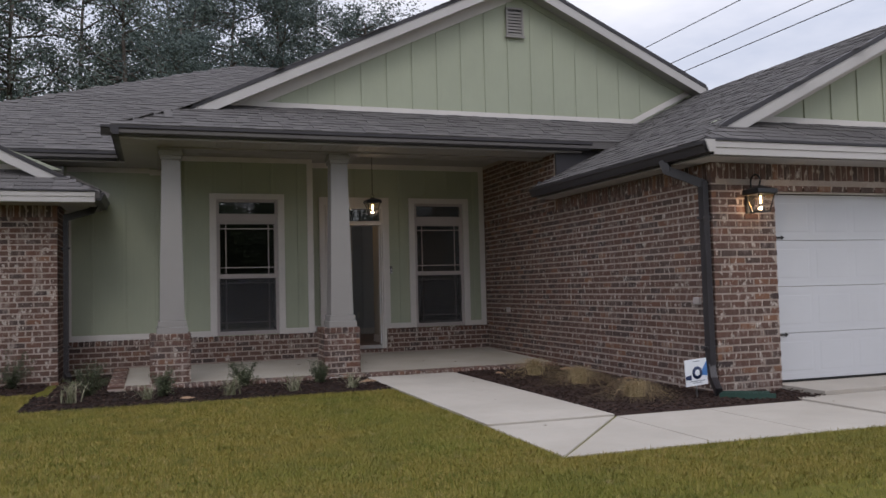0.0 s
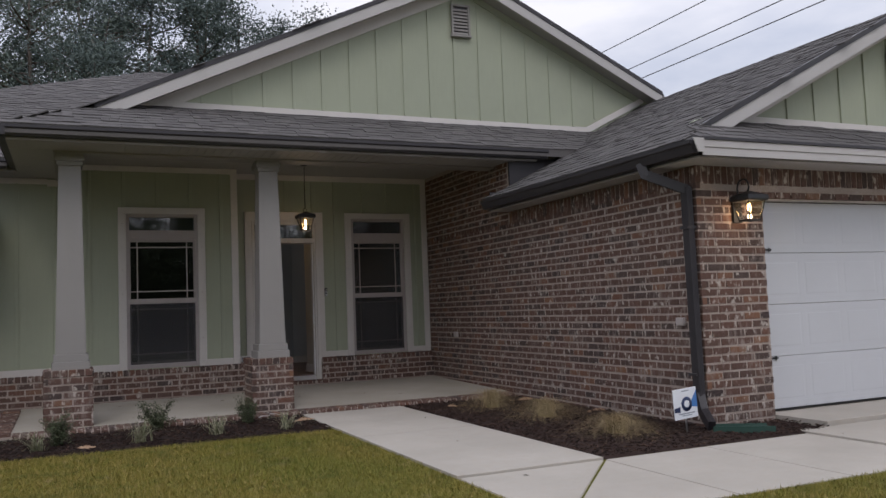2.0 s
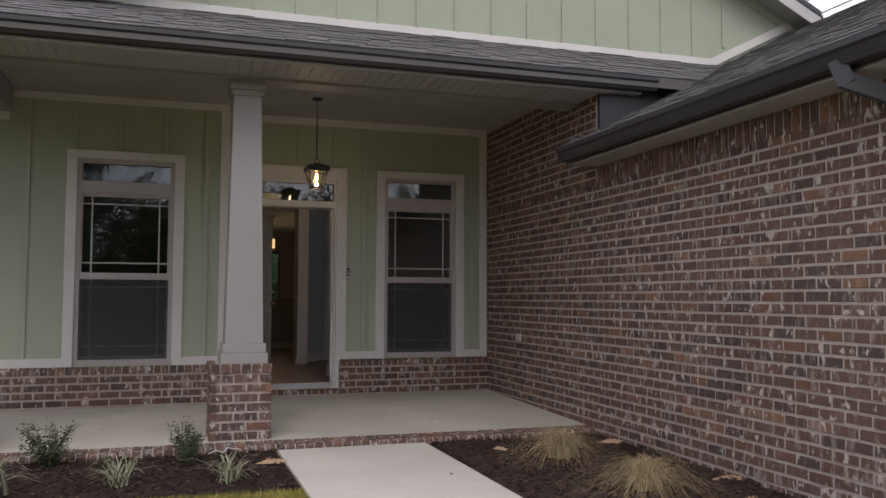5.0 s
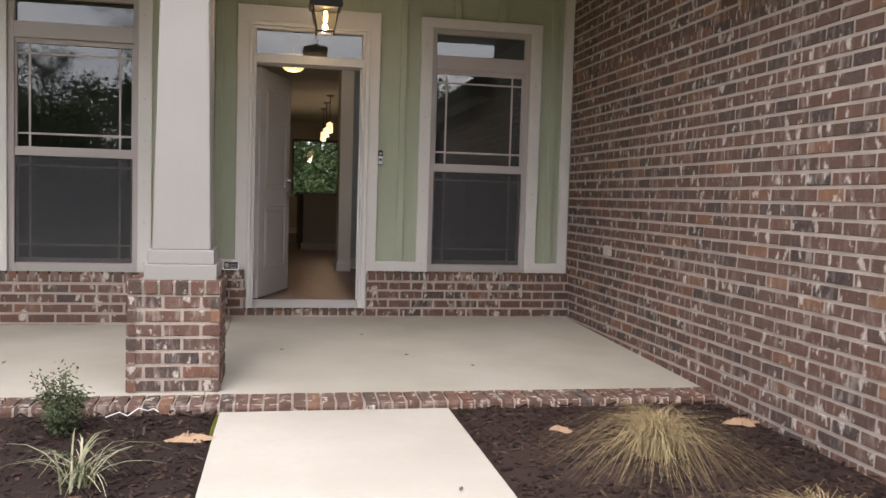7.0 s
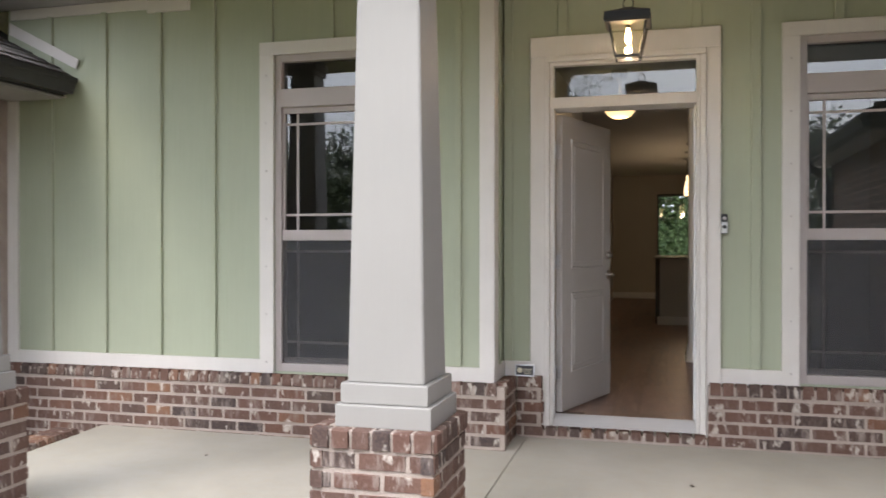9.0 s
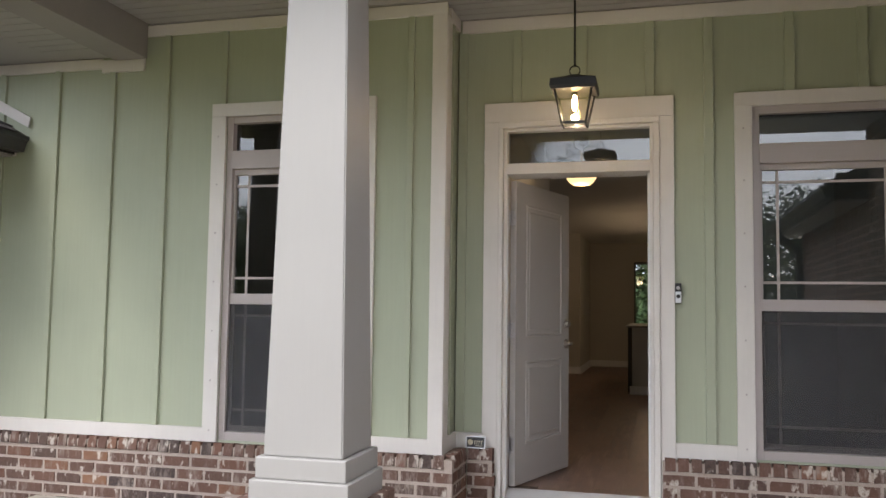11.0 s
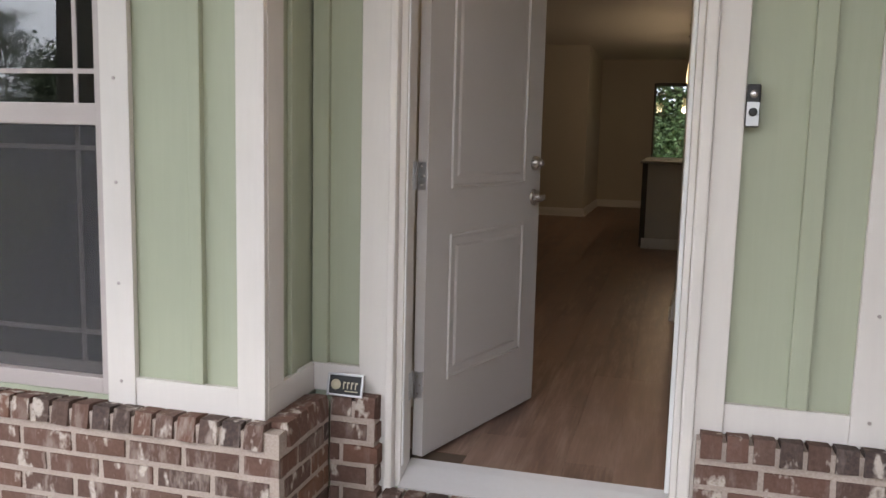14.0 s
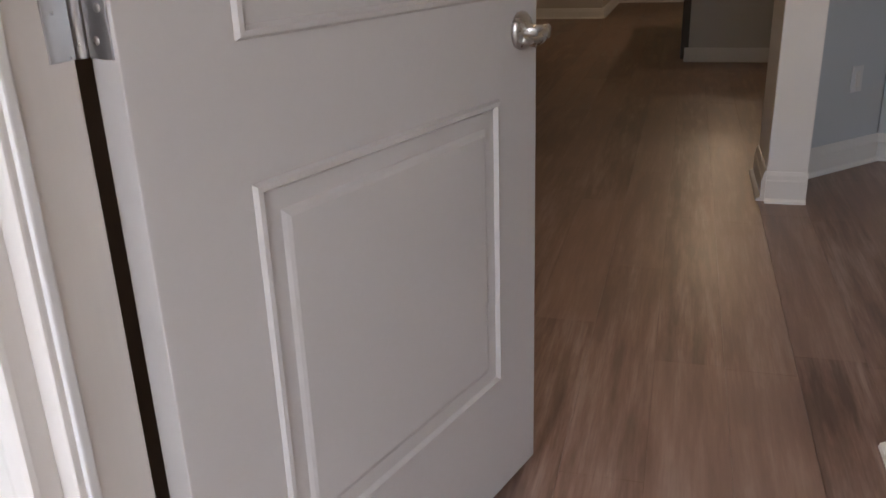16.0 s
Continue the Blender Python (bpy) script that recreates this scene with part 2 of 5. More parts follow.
def mulch_material():
    k = Mat("dark_mulch", 0.9, spec=0.2)
    r = k.piece()
    f = k.noise(60, 4, 0.7)
    c = k.ramp(r, [(0.0, (0.012, 0.008, 0.007)), (0.5, (0.028, 0.017, 0.014)), (0.85, (0.055, 0.032, 0.025)), (1.0, (0.11, 0.07, 0.05))])
    k.base(k.mix(k.grey(f, 0.45, 0.75, 0, 0.5), c, (0.05, 0.032, 0.026))).bump(f, 0.7, 0.01)
    return k.m


def plank_material():
    k = Mat("vinyl_plank", 0.33, spec=0.5)
    r = k.piece()
    g = k.noise(3.2, 6, 0.62, stretch=(7, 0.6, 1))
    fine = k.noise(12, 4, 0.6, stretch=(14, 0.5, 1))
    blot = k.noise(3.2, 4, 0.6, stretch=(2, 0.8, 1))
    c = k.ramp(g, [(0.36, (0.105, 0.058, 0.042)), (0.5, (0.225, 0.138, 0.105)), (0.64, (0.34, 0.245, 0.20))])
    c = k.mix(k.grey(fine, 0.45, 0.7, 0, 0.4), c, (0.12, 0.08, 0.058))
    c = k.mix(k.grey(blot, 0.5, 0.72, 0, 0.55), c, (0.105, 0.07, 0.05))
    c = k.mix(k.grey(r, 0, 1, 0.0, 0.5), c, (0.30, 0.19, 0.145))
    k.base(c).bump(fine, 0.06, 0.001)
    k.rough(k.grey(g, 0.3, 0.7, 0.3, 0.48))
    return k.m


BRICK, MORTAR, SHINGLE = brick_material(), mortar_material(), shingle_material()
CONCRETE = concrete_material("walk_concrete", (0.39, 0.36, 0.315), (0.485, 0.45, 0.40), (0.43, 0.355, 0.275))
SLABMAT = concrete_material("porch_concrete", (0.345, 0.32, 0.27), (0.445, 0.415, 0.365), (0.42, 0.355, 0.26))
SOIL, GRASS, MULCH, PLANK = ground_material(), grass_material(), mulch_material(), plank_material()
ASPHALT = concrete_material("asphalt", (0.045, 0.045, 0.046), (0.07, 0.07, 0.07), (0.06, 0.058, 0.055))
CLAY = concrete_material("bare_clay", (0.30, 0.19, 0.115), (0.40, 0.27, 0.18), (0.14, 0.085, 0.06))
# Pale bluish tones of both far-tree leaves hold the distance haze.
HAZELEAF = leafy("hazed_tree_leaf", [(0.0, (0.10, 0.135, 0.125)), (0.5, (0.13, 0.165, 0.145)), (1.0, (0.17, 0.20, 0.165))])
HAZELEAFDARK = leafy("hazed_dark_tree_leaf", [(0.0, (0.075, 0.105, 0.105)), (0.5, (0.10, 0.135, 0.125)), (1.0, (0.13, 0.16, 0.14))])
STRAW = leafy("straw_grass", [(0.0, (0.20, 0.14, 0.07)), (0.5, (0.38, 0.28, 0.15)), (0.85, (0.52, 0.41, 0.24)), (1.0, (0.17, 0.16, 0.07))], 0.7)
SPRING = leafy("bright_backyard_leaf", [(0.0, (0.05, 0.09, 0.035)), (0.5, (0.085, 0.145, 0.055)), (1.0, (0.14, 0.20, 0.08))], 0.5)
SHRUB = leafy("shrub_leaf", [(0.0, (0.035, 0.05, 0.026)), (0.6, (0.075, 0.10, 0.048)), (1.0, (0.15, 0.16, 0.085))], 0.5)
PALE = leafy("pale_strap_leaf", [(0.0, (0.12, 0.14, 0.07)), (0.5, (0.27, 0.27, 0.17)), (1.0, (0.44, 0.40, 0.29))], 0.5)
bk = Mat("bark", 0.9, spec=0.15)
bk.base(bk.ramp(bk.noise(14, 5, 0.7, stretch=(1, 1, 0.2)), [(0.3, (0.05, 0.04, 0.035)), (0.7, (0.17, 0.145, 0.125))])).bump(bk.noise(30, 4, stretch=(1, 1, 0.2)), 0.8, 0.02)
BARK = bk.m


def glass_material(name, tint, rough=0.0, ior=1.5):
    k = Mat(name, rough)
    k.p.inputs["Base Color"].default_value = (*tint, 1)
    k.p.inputs["Transmission Weight"].default_value = 1.0
    k.p.inputs["IOR"].default_value = ior
    return k.m


GLASS = glass_material("window_glass", (0.20, 0.23, 0.235), 0.0, 1.85)
CLEAR = glass_material("clear_glass", (0.8, 0.82, 0.82))
LAMPGLASS = glass_material("lantern_glass", (0.93, 0.9, 0.84), 0.02)


def glow(name, c, strength):
    k = Mat(name, 0.5, colour=c)
    k.p.inputs["Emission Color"].default_value = (*c, 1)
    k.p.inputs["Emission Strength"].default_value = strength
    return k.m


BULB = glow("bulb_glow", (1.0, 0.62, 0.26), 14)
BOWL = glow("bowl_glow", (1.0, 0.70, 0.32), 0.3)
SHADE = glow("pendant_glow", (1.0, 0.72, 0.36), 0.5)
sc = Mat("insect_screen", 0.8, colour=(0.06, 0.06, 0.064))
sc_t = sc.n.new("ShaderNodeBsdfTransparent")
sc_m = sc.n.new("ShaderNodeMixShader")
sc_m.inputs[0].default_value = 0.45
sc.l.new(sc_t.outputs[0], sc_m.inputs[1])
sc.l.new(sc.p.outputs[0], sc_m.inputs[2])
sc.l.new(sc_m.outputs[0], sc.n["Material Output"].inputs["Surface"])
SCREEN = sc.m

# ---------------------------------------------------------------- mesh helpers


def quadbox(bm, x0, x1, y0, y1, z0, z1, m=None):
    """One box of six faces in bm."""
    v = [Vector((x, y, z)) for x in (x0, x1) for y in (y0, y1) for z in (z0, z1)]
    v = [bm.verts.new(m @ p if m else p) for p in v]
    for f in ((0, 1, 3, 2), (4, 6, 7, 5), (0, 4, 5, 1), (2, 3, 7, 6), (0, 2, 6, 4), (1, 5, 7, 3)):
        bm.faces.new([v[i] for i in f])


def boxes(*lists, bevel=0.0):
    """A bmesh of boxes (x0, x1, y0, y1, z0, z1), with eased edges."""
    bm = bmesh.new()
    for b in lists:
        quadbox(bm, *b)
    if bevel:
        bmesh.ops.bevel(bm, geom=list(bm.edges), offset=bevel, segments=2, affect='EDGES', profile=0.6)
    return bm


def prism(outline, a, b, axis="y", bevel=0.0):
    """A closed outline pushed from a to b along an axis. The outline holds the two other coordinates in order."""
    bm = bmesh.new()
    put = {"x": lambda p, s: (s, p[0], p[1]), "y": lambda p, s: (p[0], s, p[1]), "z": lambda p, s: (p[0], p[1], s)}[axis]
    lo, hi = [bm.verts.new(put(p, a)) for p in outline], [bm.verts.new(put(p, b)) for p in outline]
    bm.faces.new(lo), bm.faces.new(hi)
    for i in range(len(lo)):
        bm.faces.new((lo[i - 1], lo[i], hi[i], hi[i - 1]))
    if bevel:
        bmesh.ops.bevel(bm, geom=list(bm.edges), offset=bevel, segments=2, affect='EDGES')
    return bm


def lathe(profile, n=20, centre=(0, 0, 0), axis="z"):
    """A turned shape from (radius, height) pairs."""
    bm = bmesh.new()
    rings = []
    for r, h in profile:
        ring = []
        for i in range(n):
            a = 2 * math.pi * i / n
            p = Vector((r * math.cos(a), r * math.sin(a), h))
            if axis == "y":
                p = Vector((p.x, -p.z, p.y))
            ring.append(bm.verts.new(p + Vector(centre)))
        rings.append(ring)
    for a, b in zip(rings, rings[1:]):
        for i in range(n):
            bm.faces.new((a[i - 1], a[i], b[i], b[i - 1]))
    bm.faces.new(rings[0]), bm.faces.new(rings[-1])
    for f in bm.faces:
        f.smooth = True
    return bm


def tube(points, radius, n=8, bm=None, taper=None):
    """A pipe along points; taper gives the end radius."""
    bm = bm or bmesh.new()
    pts = [Vector(p) for p in points]
    rings = []
    for i, p in enumerate(pts):
        d = (pts[min(i + 1, len(pts) - 1)] - pts[max(i - 1, 0)]).normalized()
        q = d.to_track_quat('Z', 'Y')
        r = radius if taper is None else radius + (taper - radius) * i / (len(pts) - 1)
        rings.append([bm.verts.new(p + q @ Vector((r * math.cos(2 * math.pi * k / n), r * math.sin(2 * math.pi * k / n), 0))) for k in range(n)])
    for a, b in zip(rings, rings[1:]):
        for k in range(n):
            bm.faces.new((a[k - 1], a[k], b[k], b[k - 1])).smooth = True
    bm.faces.new(rings[0]), bm.faces.new(rings[-1])
    return bm


def finish(name, bm, mat):
    bmesh.ops.recalc_face_normals(bm, faces=bm.faces)
    me = bpy.data.meshes.new(name)
    bm.to_mesh(me)
    bm.free()
    for m in mat if isinstance(mat, (list, tuple)) else (mat,):
        me.materials.append(m)
    return me


def thing(name, bm, mat, label, category="", kind="", group=""):
    """A top-level object: a mesh, or an Empty when bm is None."""
    return tagged(new(name, finish(name, bm, mat) if bm else None), label, category, group, kind)


def part(name, bm, mat, parent, label=""):
    ob = new(name, finish(name, bm, mat))
    ob.parent = parent
    return tagged(ob, label)


def setting(name, bm, mat, label=""):
    return thing(name, bm, mat, label, kind="structure")


# ---------------------------------------------------------------- bricks
BL, BH, PL, PH = 0.191, 0.0645, 0.206, 0.0795   # brick and its pitch


def brick_shape(seed):
    """A worn brick, one metre each way about its middle, its face towards -y."""
    rnd = random.Random(seed)
    bm = bmesh.new()
    j = lambda s: rnd.uniform(-s, s)  # noqa: E731
    back = [bm.verts.new((x, 0.5, z)) for x, z in ((-.5, -.5), (.5, -.5), (.5, .5), (-.5, .5))]
    mid = [bm.verts.new((x + j(.008), -0.25 + j(.04), z + j(.03))) for x, z in ((-.5, -.5), (.5, -.5), (.5, .5), (-.5, .5))]
    face = [bm.verts.new((x * .965 + j(.012), -0.5 + j(.02), z * .9 + j(.04))) for x, z in ((-.5, -.5), (.5, -.5), (.5, .5), (-.5, .5))]
    for a, b in ((back, mid), (mid, face)):
        for i in range(4):
            bm.faces.new((a[i - 1], a[i], b[i], b[i - 1]))
    bm.faces.new(face), bm.faces.new(back)
    return finish("brick", bm, BRICK)


BRICKS = [brick_shape(i) for i in range(6)]
BRICK_DATA = [([v.co.copy() for v in m.vertices], [tuple(p.vertices) for p in m.polygons]) for m in BRICKS]
rb = random.Random(5)


def lay(parent, blocks, single=lambda c: True, limit=300):
    """Bricks from poses; those chosen become parts, the rest one joined part."""
    verts, faces, made = [], [], 0
    for m in blocks:
        k = rb.randrange(6)
        if made < limit and single(m.translation):
            ob = new("brick", BRICKS[k])
            ob.parent, ob.matrix_basis = parent, m
            made += 1
        else:
            n = len(verts)
            verts += [tuple(m @ v) for v in BRICK_DATA[k][0]]
            faces += [tuple(n + i for i in f) for f in BRICK_DATA[k][1]]
    if verts:
        me = bpy.data.meshes.new("brickwork")
        me.from_pydata(verts, [], faces)
        me.materials.append(BRICK)
        ob = tagged(new("brickwork", me), kind="stuff")
        ob.parent = parent


def bond(face, u0, u1, z0, z1, start=0.0, holes=(), proud=0.0055, first=0):
    """Running bond on a face. face(u, z, out, du, dz, depth) gives a brick's pose."""
    out = []
    rows = int(round((z1 - z0) / PH))
    for r in range(rows):
        z = z0 + (r + 0.5) * PH
        u = u0 + start - (PL / 2 if (r + first) % 2 else 0) - PL
        while u < u1:
            a, b = max(u, u0), min(u + BL, u1)
            for h0, h1, k0, k1 in holes:
                if k0 < z < k1:
                    if a < h0 < b:
                        b = h0
                    elif a < h1 < b:
                        a = h1
                    elif h0 <= a and b <= h1:
                        b = a
            if b - a > 0.03:
                out.append(face((a + b) / 2, z, proud + rb.uniform(-.0012, .002), b - a, BH, 0.05))
            u += PL
    return out


def row(face, u0, u1, z0, z1, proud=0.006, width=0.066, gap=0.0145, depth=0.06):
    """A row of bricks on end or on edge."""
    n = max(1, round((u1 - u0) / (width + gap)))
    step = (u1 - u0) / n
    return [face(u0 + (i + .5) * step, (z0 + z1) / 2, proud + rb.uniform(-.0012, .002), step - gap, z1 - z0, depth) for i in range(n)]


def facing_front(y):
    """Brick poses on a wall that looks towards -y."""
    return lambda u, z, out, du, dz, d: Matrix.Translation((u, y - out + d / 2, z)) @ Matrix.Diagonal((du, d, dz, 1))


def facing_x(x, sign):
    """Brick poses on a wall that looks towards x (sign 1 or -1); u runs along y."""
    turn = Matrix.Rotation(math.pi / 2 * sign, 4, 'Z')
    return lambda u, z, out, du, dz, d: Matrix.Translation((x + sign * (out - d / 2), u, z)) @ turn @ Matrix.Diagonal((du, d, dz, 1))


def facing_up(z, along="x", y=0.0):
    """Brick poses on top of an edge; u runs along x at depth y, or along y at x = y."""
    def f(u, w, out, du, dz, d):
        if along == "x":
            return Matrix.Translation((u, w, z + out - d / 2)) @ Matrix.Rotation(-math.pi / 2, 4, 'X') @ Matrix.Diagonal((du, d, dz, 1))
        return Matrix.Translation((w, u, z + out - d / 2)) @ Matrix.Rotation(math.pi / 2, 4, 'Z') @ Matrix.Rotation(-math.pi / 2, 4, 'X') @ Matrix.Diagonal((du, d, dz, 1))
    return f

# ---------------------------------------------------------------- ground
G0 = -0.15
gbm = bmesh.new()
for sx0, sx1, sy0, sy1 in ((-3000, 3000, -3000, 3000),):
    gv = [gbm.verts.new(p) for p in ((sx0, sy0, G0), (sx1, sy0, G0), (sx1, sy1, G0), (sx0, sy1, G0))]
    gbm.faces.new(gv)
ground = setting("ground", gbm, SOIL, "flat lawn of patchy green and straw-coloured grass")

walkway = setting("pavement", None, None, "pale broom-finished concrete front walk with saw joints")
WZ, WZ_FRONT = -0.125, -0.142     # the walk falls towards the lawn
for wb in ((-2.95, -1.69, -5.15, -2.98), (-2.95, -1.69, -7.395, -5.162), (-1.678, -0.70, -8.86, -7.41), (-0.688, 0.45, -8.86, -7.41)):
    part("slab", boxes((wb[0], wb[1], wb[2], wb[3], -0.26, WZ_FRONT if wb[3] < -7.4 else WZ), bevel=0.006), CONCRETE, walkway)
# the corner where the walk turns is cut along the diagonal
part("slab", prism([(-2.945, -8.86), (-1.69, -8.86), (-1.69, -7.43)], -0.26, WZ_FRONT, "z", 0.005), CONCRETE, walkway)
part("slab", prism([(-2.95, -8.845), (-1.70, -7.41), (-2.95, -7.407)], -0.26, WZ_FRONT, "z", 0.005), CONCRETE, walkway)

driveway = setting("road", None, None, "pale concrete driveway in front of the garage door")
for db in ((0.46, 3.2, -8.86, -7.30), (3.212, 6.6, -8.86, -7.30), (0.84, 3.2, -7.29, -6.40), (3.212, 6.6, -7.29, -6.40), (0.46, 3.2, -13.0, -8.87), (3.212, 6.6, -13, -8.87), (0.46, 3.2, -20, -13.01), (3.212, 6.6, -20, -13.01)):
    part("slab", boxes((*db, -0.26, -0.125 if db[3] < -7.2 else -0.085), bevel=0.006), CONCRETE, driveway)
street = setting("road_street", boxes((-150, 150, -27, -20.2, -0.3, -0.13)), ASPHALT, "grey asphalt street in front of the lot")

# porch slab, falling gently towards its front edge
pbm = prism([(-0.02, -0.02), (-0.02, -0.5), (-2.75, -0.5), (-2.75, -0.085)], -3.046, -0.01, "x")
porch_floor = setting("floor_porch", pbm, SLABMAT, "bare concrete porch slab edged with bricks on edge")
part("slab", prism([(-0.02, -0.02), (-0.02, -0.5), (-2.75, -0.5), (-2.75, -0.085)], -6.08, -3.053, "x"), SLABMAT, porch_floor)
edge = []
for i in range(76):
    u = -6.06 + (i + .5) * 0.0795
    edge.append(Matrix.Translation((u, -2.85, -0.135)) @ Matrix.Rotation(rb.uniform(-.02, .02), 4, 'Z') @ Matrix.Rotation(-math.pi / 2 + 0.06, 4, 'X') @ Matrix.Diagonal((0.067, 0.1, 0.2, 1)))
for i in range(27):
    u = -2.94 + (i + .5) * 0.0795
    edge.append(Matrix.Translation((-6.17, u, -0.02 + 0.031 * (u + 0.6) - 0.03)) @ Matrix.Rotation(math.pi / 2, 4, 'Z') @ Matrix.Rotation(-math.pi / 2, 4, 'X') @ Matrix.Diagonal((0.067, 0.11, 0.2, 1)))
lay(porch_floor, edge)
part("mortar_bed", boxes((-6.265, -0.01, -2.942, -2.755, -0.4, -0.097), (-6.262, -6.085, -2.753, -0.62, -0.4, -0.068)), MORTAR, porch_floor)

# ---------------------------------------------------------------- brick walls
BASEZ = 0.30     # top of the brick courses under the sloping cap
BF, BFL = -0.085, -0.535   # face of the brick base, door bay and window bay


def cap_front(y, u0, u1, z=0.343, tilt=9):
    """Sloping bricks on edge along the top of a base that looks towards -y."""
    n = max(1, round((u1 - u0) / 0.0795))
    s = (u1 - u0) / n
    return [Matrix.Translation((u0 + (i + .5) * s, y + 0.052, z)) @ Matrix.Rotation(radians(-tilt), 4, 'X') @ Matrix.Diagonal((s - .0135, 0.12, 0.085, 1)) for i in range(n)]


def cap_x(x, sign, u0, u1, z=0.343, tilt=9):
    n = max(1, round((u1 - u0) / 0.0795))
    s = (u1 - u0) / n
    return [Matrix.Translation((x - sign * 0.052, u0 + (i + .5) * s, z)) @ Matrix.Rotation(math.pi / 2 * sign, 4, 'Z') @ Matrix.Rotation(radians(-tilt), 4, 'X') @ Matrix.Diagonal((s - .0135, 0.12, 0.085, 1)) for i in range(n)]


# door bay
wall_door_base = setting("wall_door_base", boxes((-3.12, -2.955, BF, 0.0, -0.3, 0.368), (-1.885, 0.0, BF, 0.0, -0.3, 0.368), (-2.95, -1.89, BF, 0.0, -0.3, 0.028)), MORTAR, "low brick base beside the front door")
lay(wall_door_base, bond(facing_front(BF), -3.12, -2.94, -0.02, BASEZ, 0.05) + bond(facing_front(BF), -1.885, 0.0, -0.02, BASEZ, 0.1)
    + cap_front(BF, -3.12, -2.945) + cap_front(BF, -1.88, -0.005) + row(facing_front(BF), -2.93, -1.895, -0.01, 0.05)
    + bond(facing_x(-2.953, 1), BF + 0.005, -0.005, -0.02, BASEZ, 0.02))
# window bay
wall_window_base = setting("wall_window_base", boxes((-6.95, -3.125, BFL, -0.42, -0.3, 0.368), (-3.22, -3.125, -0.42, BF - 0.064, -0.3, 0.368)), MORTAR, "low brick base under the siding of the window bay")
lay(wall_window_base, bond(facing_front(BFL), -6.95, -3.122, -0.18, BASEZ - 0.005, 0.1) + cap_front(BFL, -6.95, -3.17)
    + bond(facing_x(-3.125, 1), BFL + 0.006, BF - 0.072, -0.02, BASEZ, 0.03) + cap_x(-3.125, 1, -0.49, BF - 0.08), lambda c: c.x > -6.3)

# garage: side wall, front wall
GT = 2.36
wall_garage_side = setting("wall_garage_side", boxes((0.0, 0.2, -6.69, -2.97, -0.4, 2.40), (0.0, 0.2, -2.97, 0.0, -0.4, 3.3)), MORTAR, "tall tumbled brick side wall of the garage")
side = bond(facing_x(0.0, -1), -6.70, -0.09, -0.18, 2.18, 0.03)
side += row(facing_x(0.0, -1), -6.70, -2.97, 2.175, 2.365) + bond(facing_x(0.0, -1), -2.96, -0.02, 2.18, 3.24, 0.03, first=1)
lay(wall_garage_side, side, lambda c: -5.2 < c.y < -1.9 and 0.0 < c.z < 1.45)
GD0, GD1 = 0.82, 5.46
wall_garage_front = setting("wall_garage_front", boxes((0.205, GD0, -6.69, -6.5, -0.4, GT), (GD1, 6.3, -6.69, -6.5, -0.4, GT), (GD0, GD1, -6.69, -6.5, 2.09, GT)), MORTAR, "brick front of the garage around its wide door")
gf = bond(facing_front(-6.69), -0.01, 6.3, -0.18, 2.165, 0.0, holes=((GD0, GD1, -1, 2.085),)) + row(facing_front(-6.69), -0.01, 6.3, 2.175, 2.365)
gf += bond(facing_x(GD0 - 0.005, 1), -6.685, -6.52, -0.18, 2.08, 0.02)
lay(wall_garage_front, gf, lambda c: c.x < 1.6)
setting("wall_garage_back", boxes((6.3, 6.5, -6.7, 12, -0.3, 2.4), (0.21, 6.3, -0.2, 0.0, -0.3, 2.4)), WALLIN, "plain closing wall")

# brick wing at the far end
WXR, WYF = -6.975, -1.45
wall_wing = setting("wall_wing", boxes((-11.0, WXR - 0.01, WYF + 0.01, 0.4, -0.4, 2.36)), MORTAR, "tumbled brick wing with its own small gable")
lay(wall_wing, bond(facing_front(WYF + 0.01), -9.6, WXR, -0.18, 2.17, 0.06) + row(facing_front(WYF + 0.01), -9.6, WXR, 2.175, 2.365)
    + bond(facing_x(WXR - 0.01, 1), WYF + 0.01, -0.545, -0.18, 2.36, 0.03), lambda c: c.x > -7.6)

# ---------------------------------------------------------------- siding walls


def siding(name, label, solid, battens):
    """Board wall: solid boxes with openings left out, and one batten object a strip."""
    w = setting(name, boxes(*solid), GREEN, label)
    for b in battens:
        part("batten", boxes(b, bevel=0.004), GREEN, w)
    return w


CZ = 3.27
RW0, RW1, RWT, RWB = -1.335, -0.418, 2.585, 0.395      # small window opening
LW0, LW1 = -4.762, -3.785                              # wide window opening
DX0, DX1, DT = -2.945, -1.93, 2.54                     # door opening
T = 0.21
SET = -0.06     # the door bay stands forward of its nominal line
bat = []
for x, lo, hi in ((-2.82, 2.66, 3.2), (-2.385, 2.66, 3.2), (-1.955, 2.66, 3.2), (-1.593, 0.476, 3.2), (-1.11, 2.66, 3.2), (-0.69, 2.66, 3.2), (-0.19, 0.476, 3.2), (-3.19, 0.476, 3.2)):
    bat.append((x - .03, x + .03, -0.022, 0.002, lo, hi))
wall_front = siding("wall_front", "sage green board and batten wall of the door bay",
       [(-3.215, DX0, 0, T, -0.3, CZ), (DX1, RW0, 0, T, -0.3, CZ), (RW1, 0.0, 0, T, -0.3, CZ), (DX0, DX1, 0, T, DT, CZ), (DX0, DX1, 0.0, T, -0.3, 0.04), (RW0, RW1, 0, T, RWT, CZ), (RW0, RW1, 0, T, -0.3, RWB)], bat)
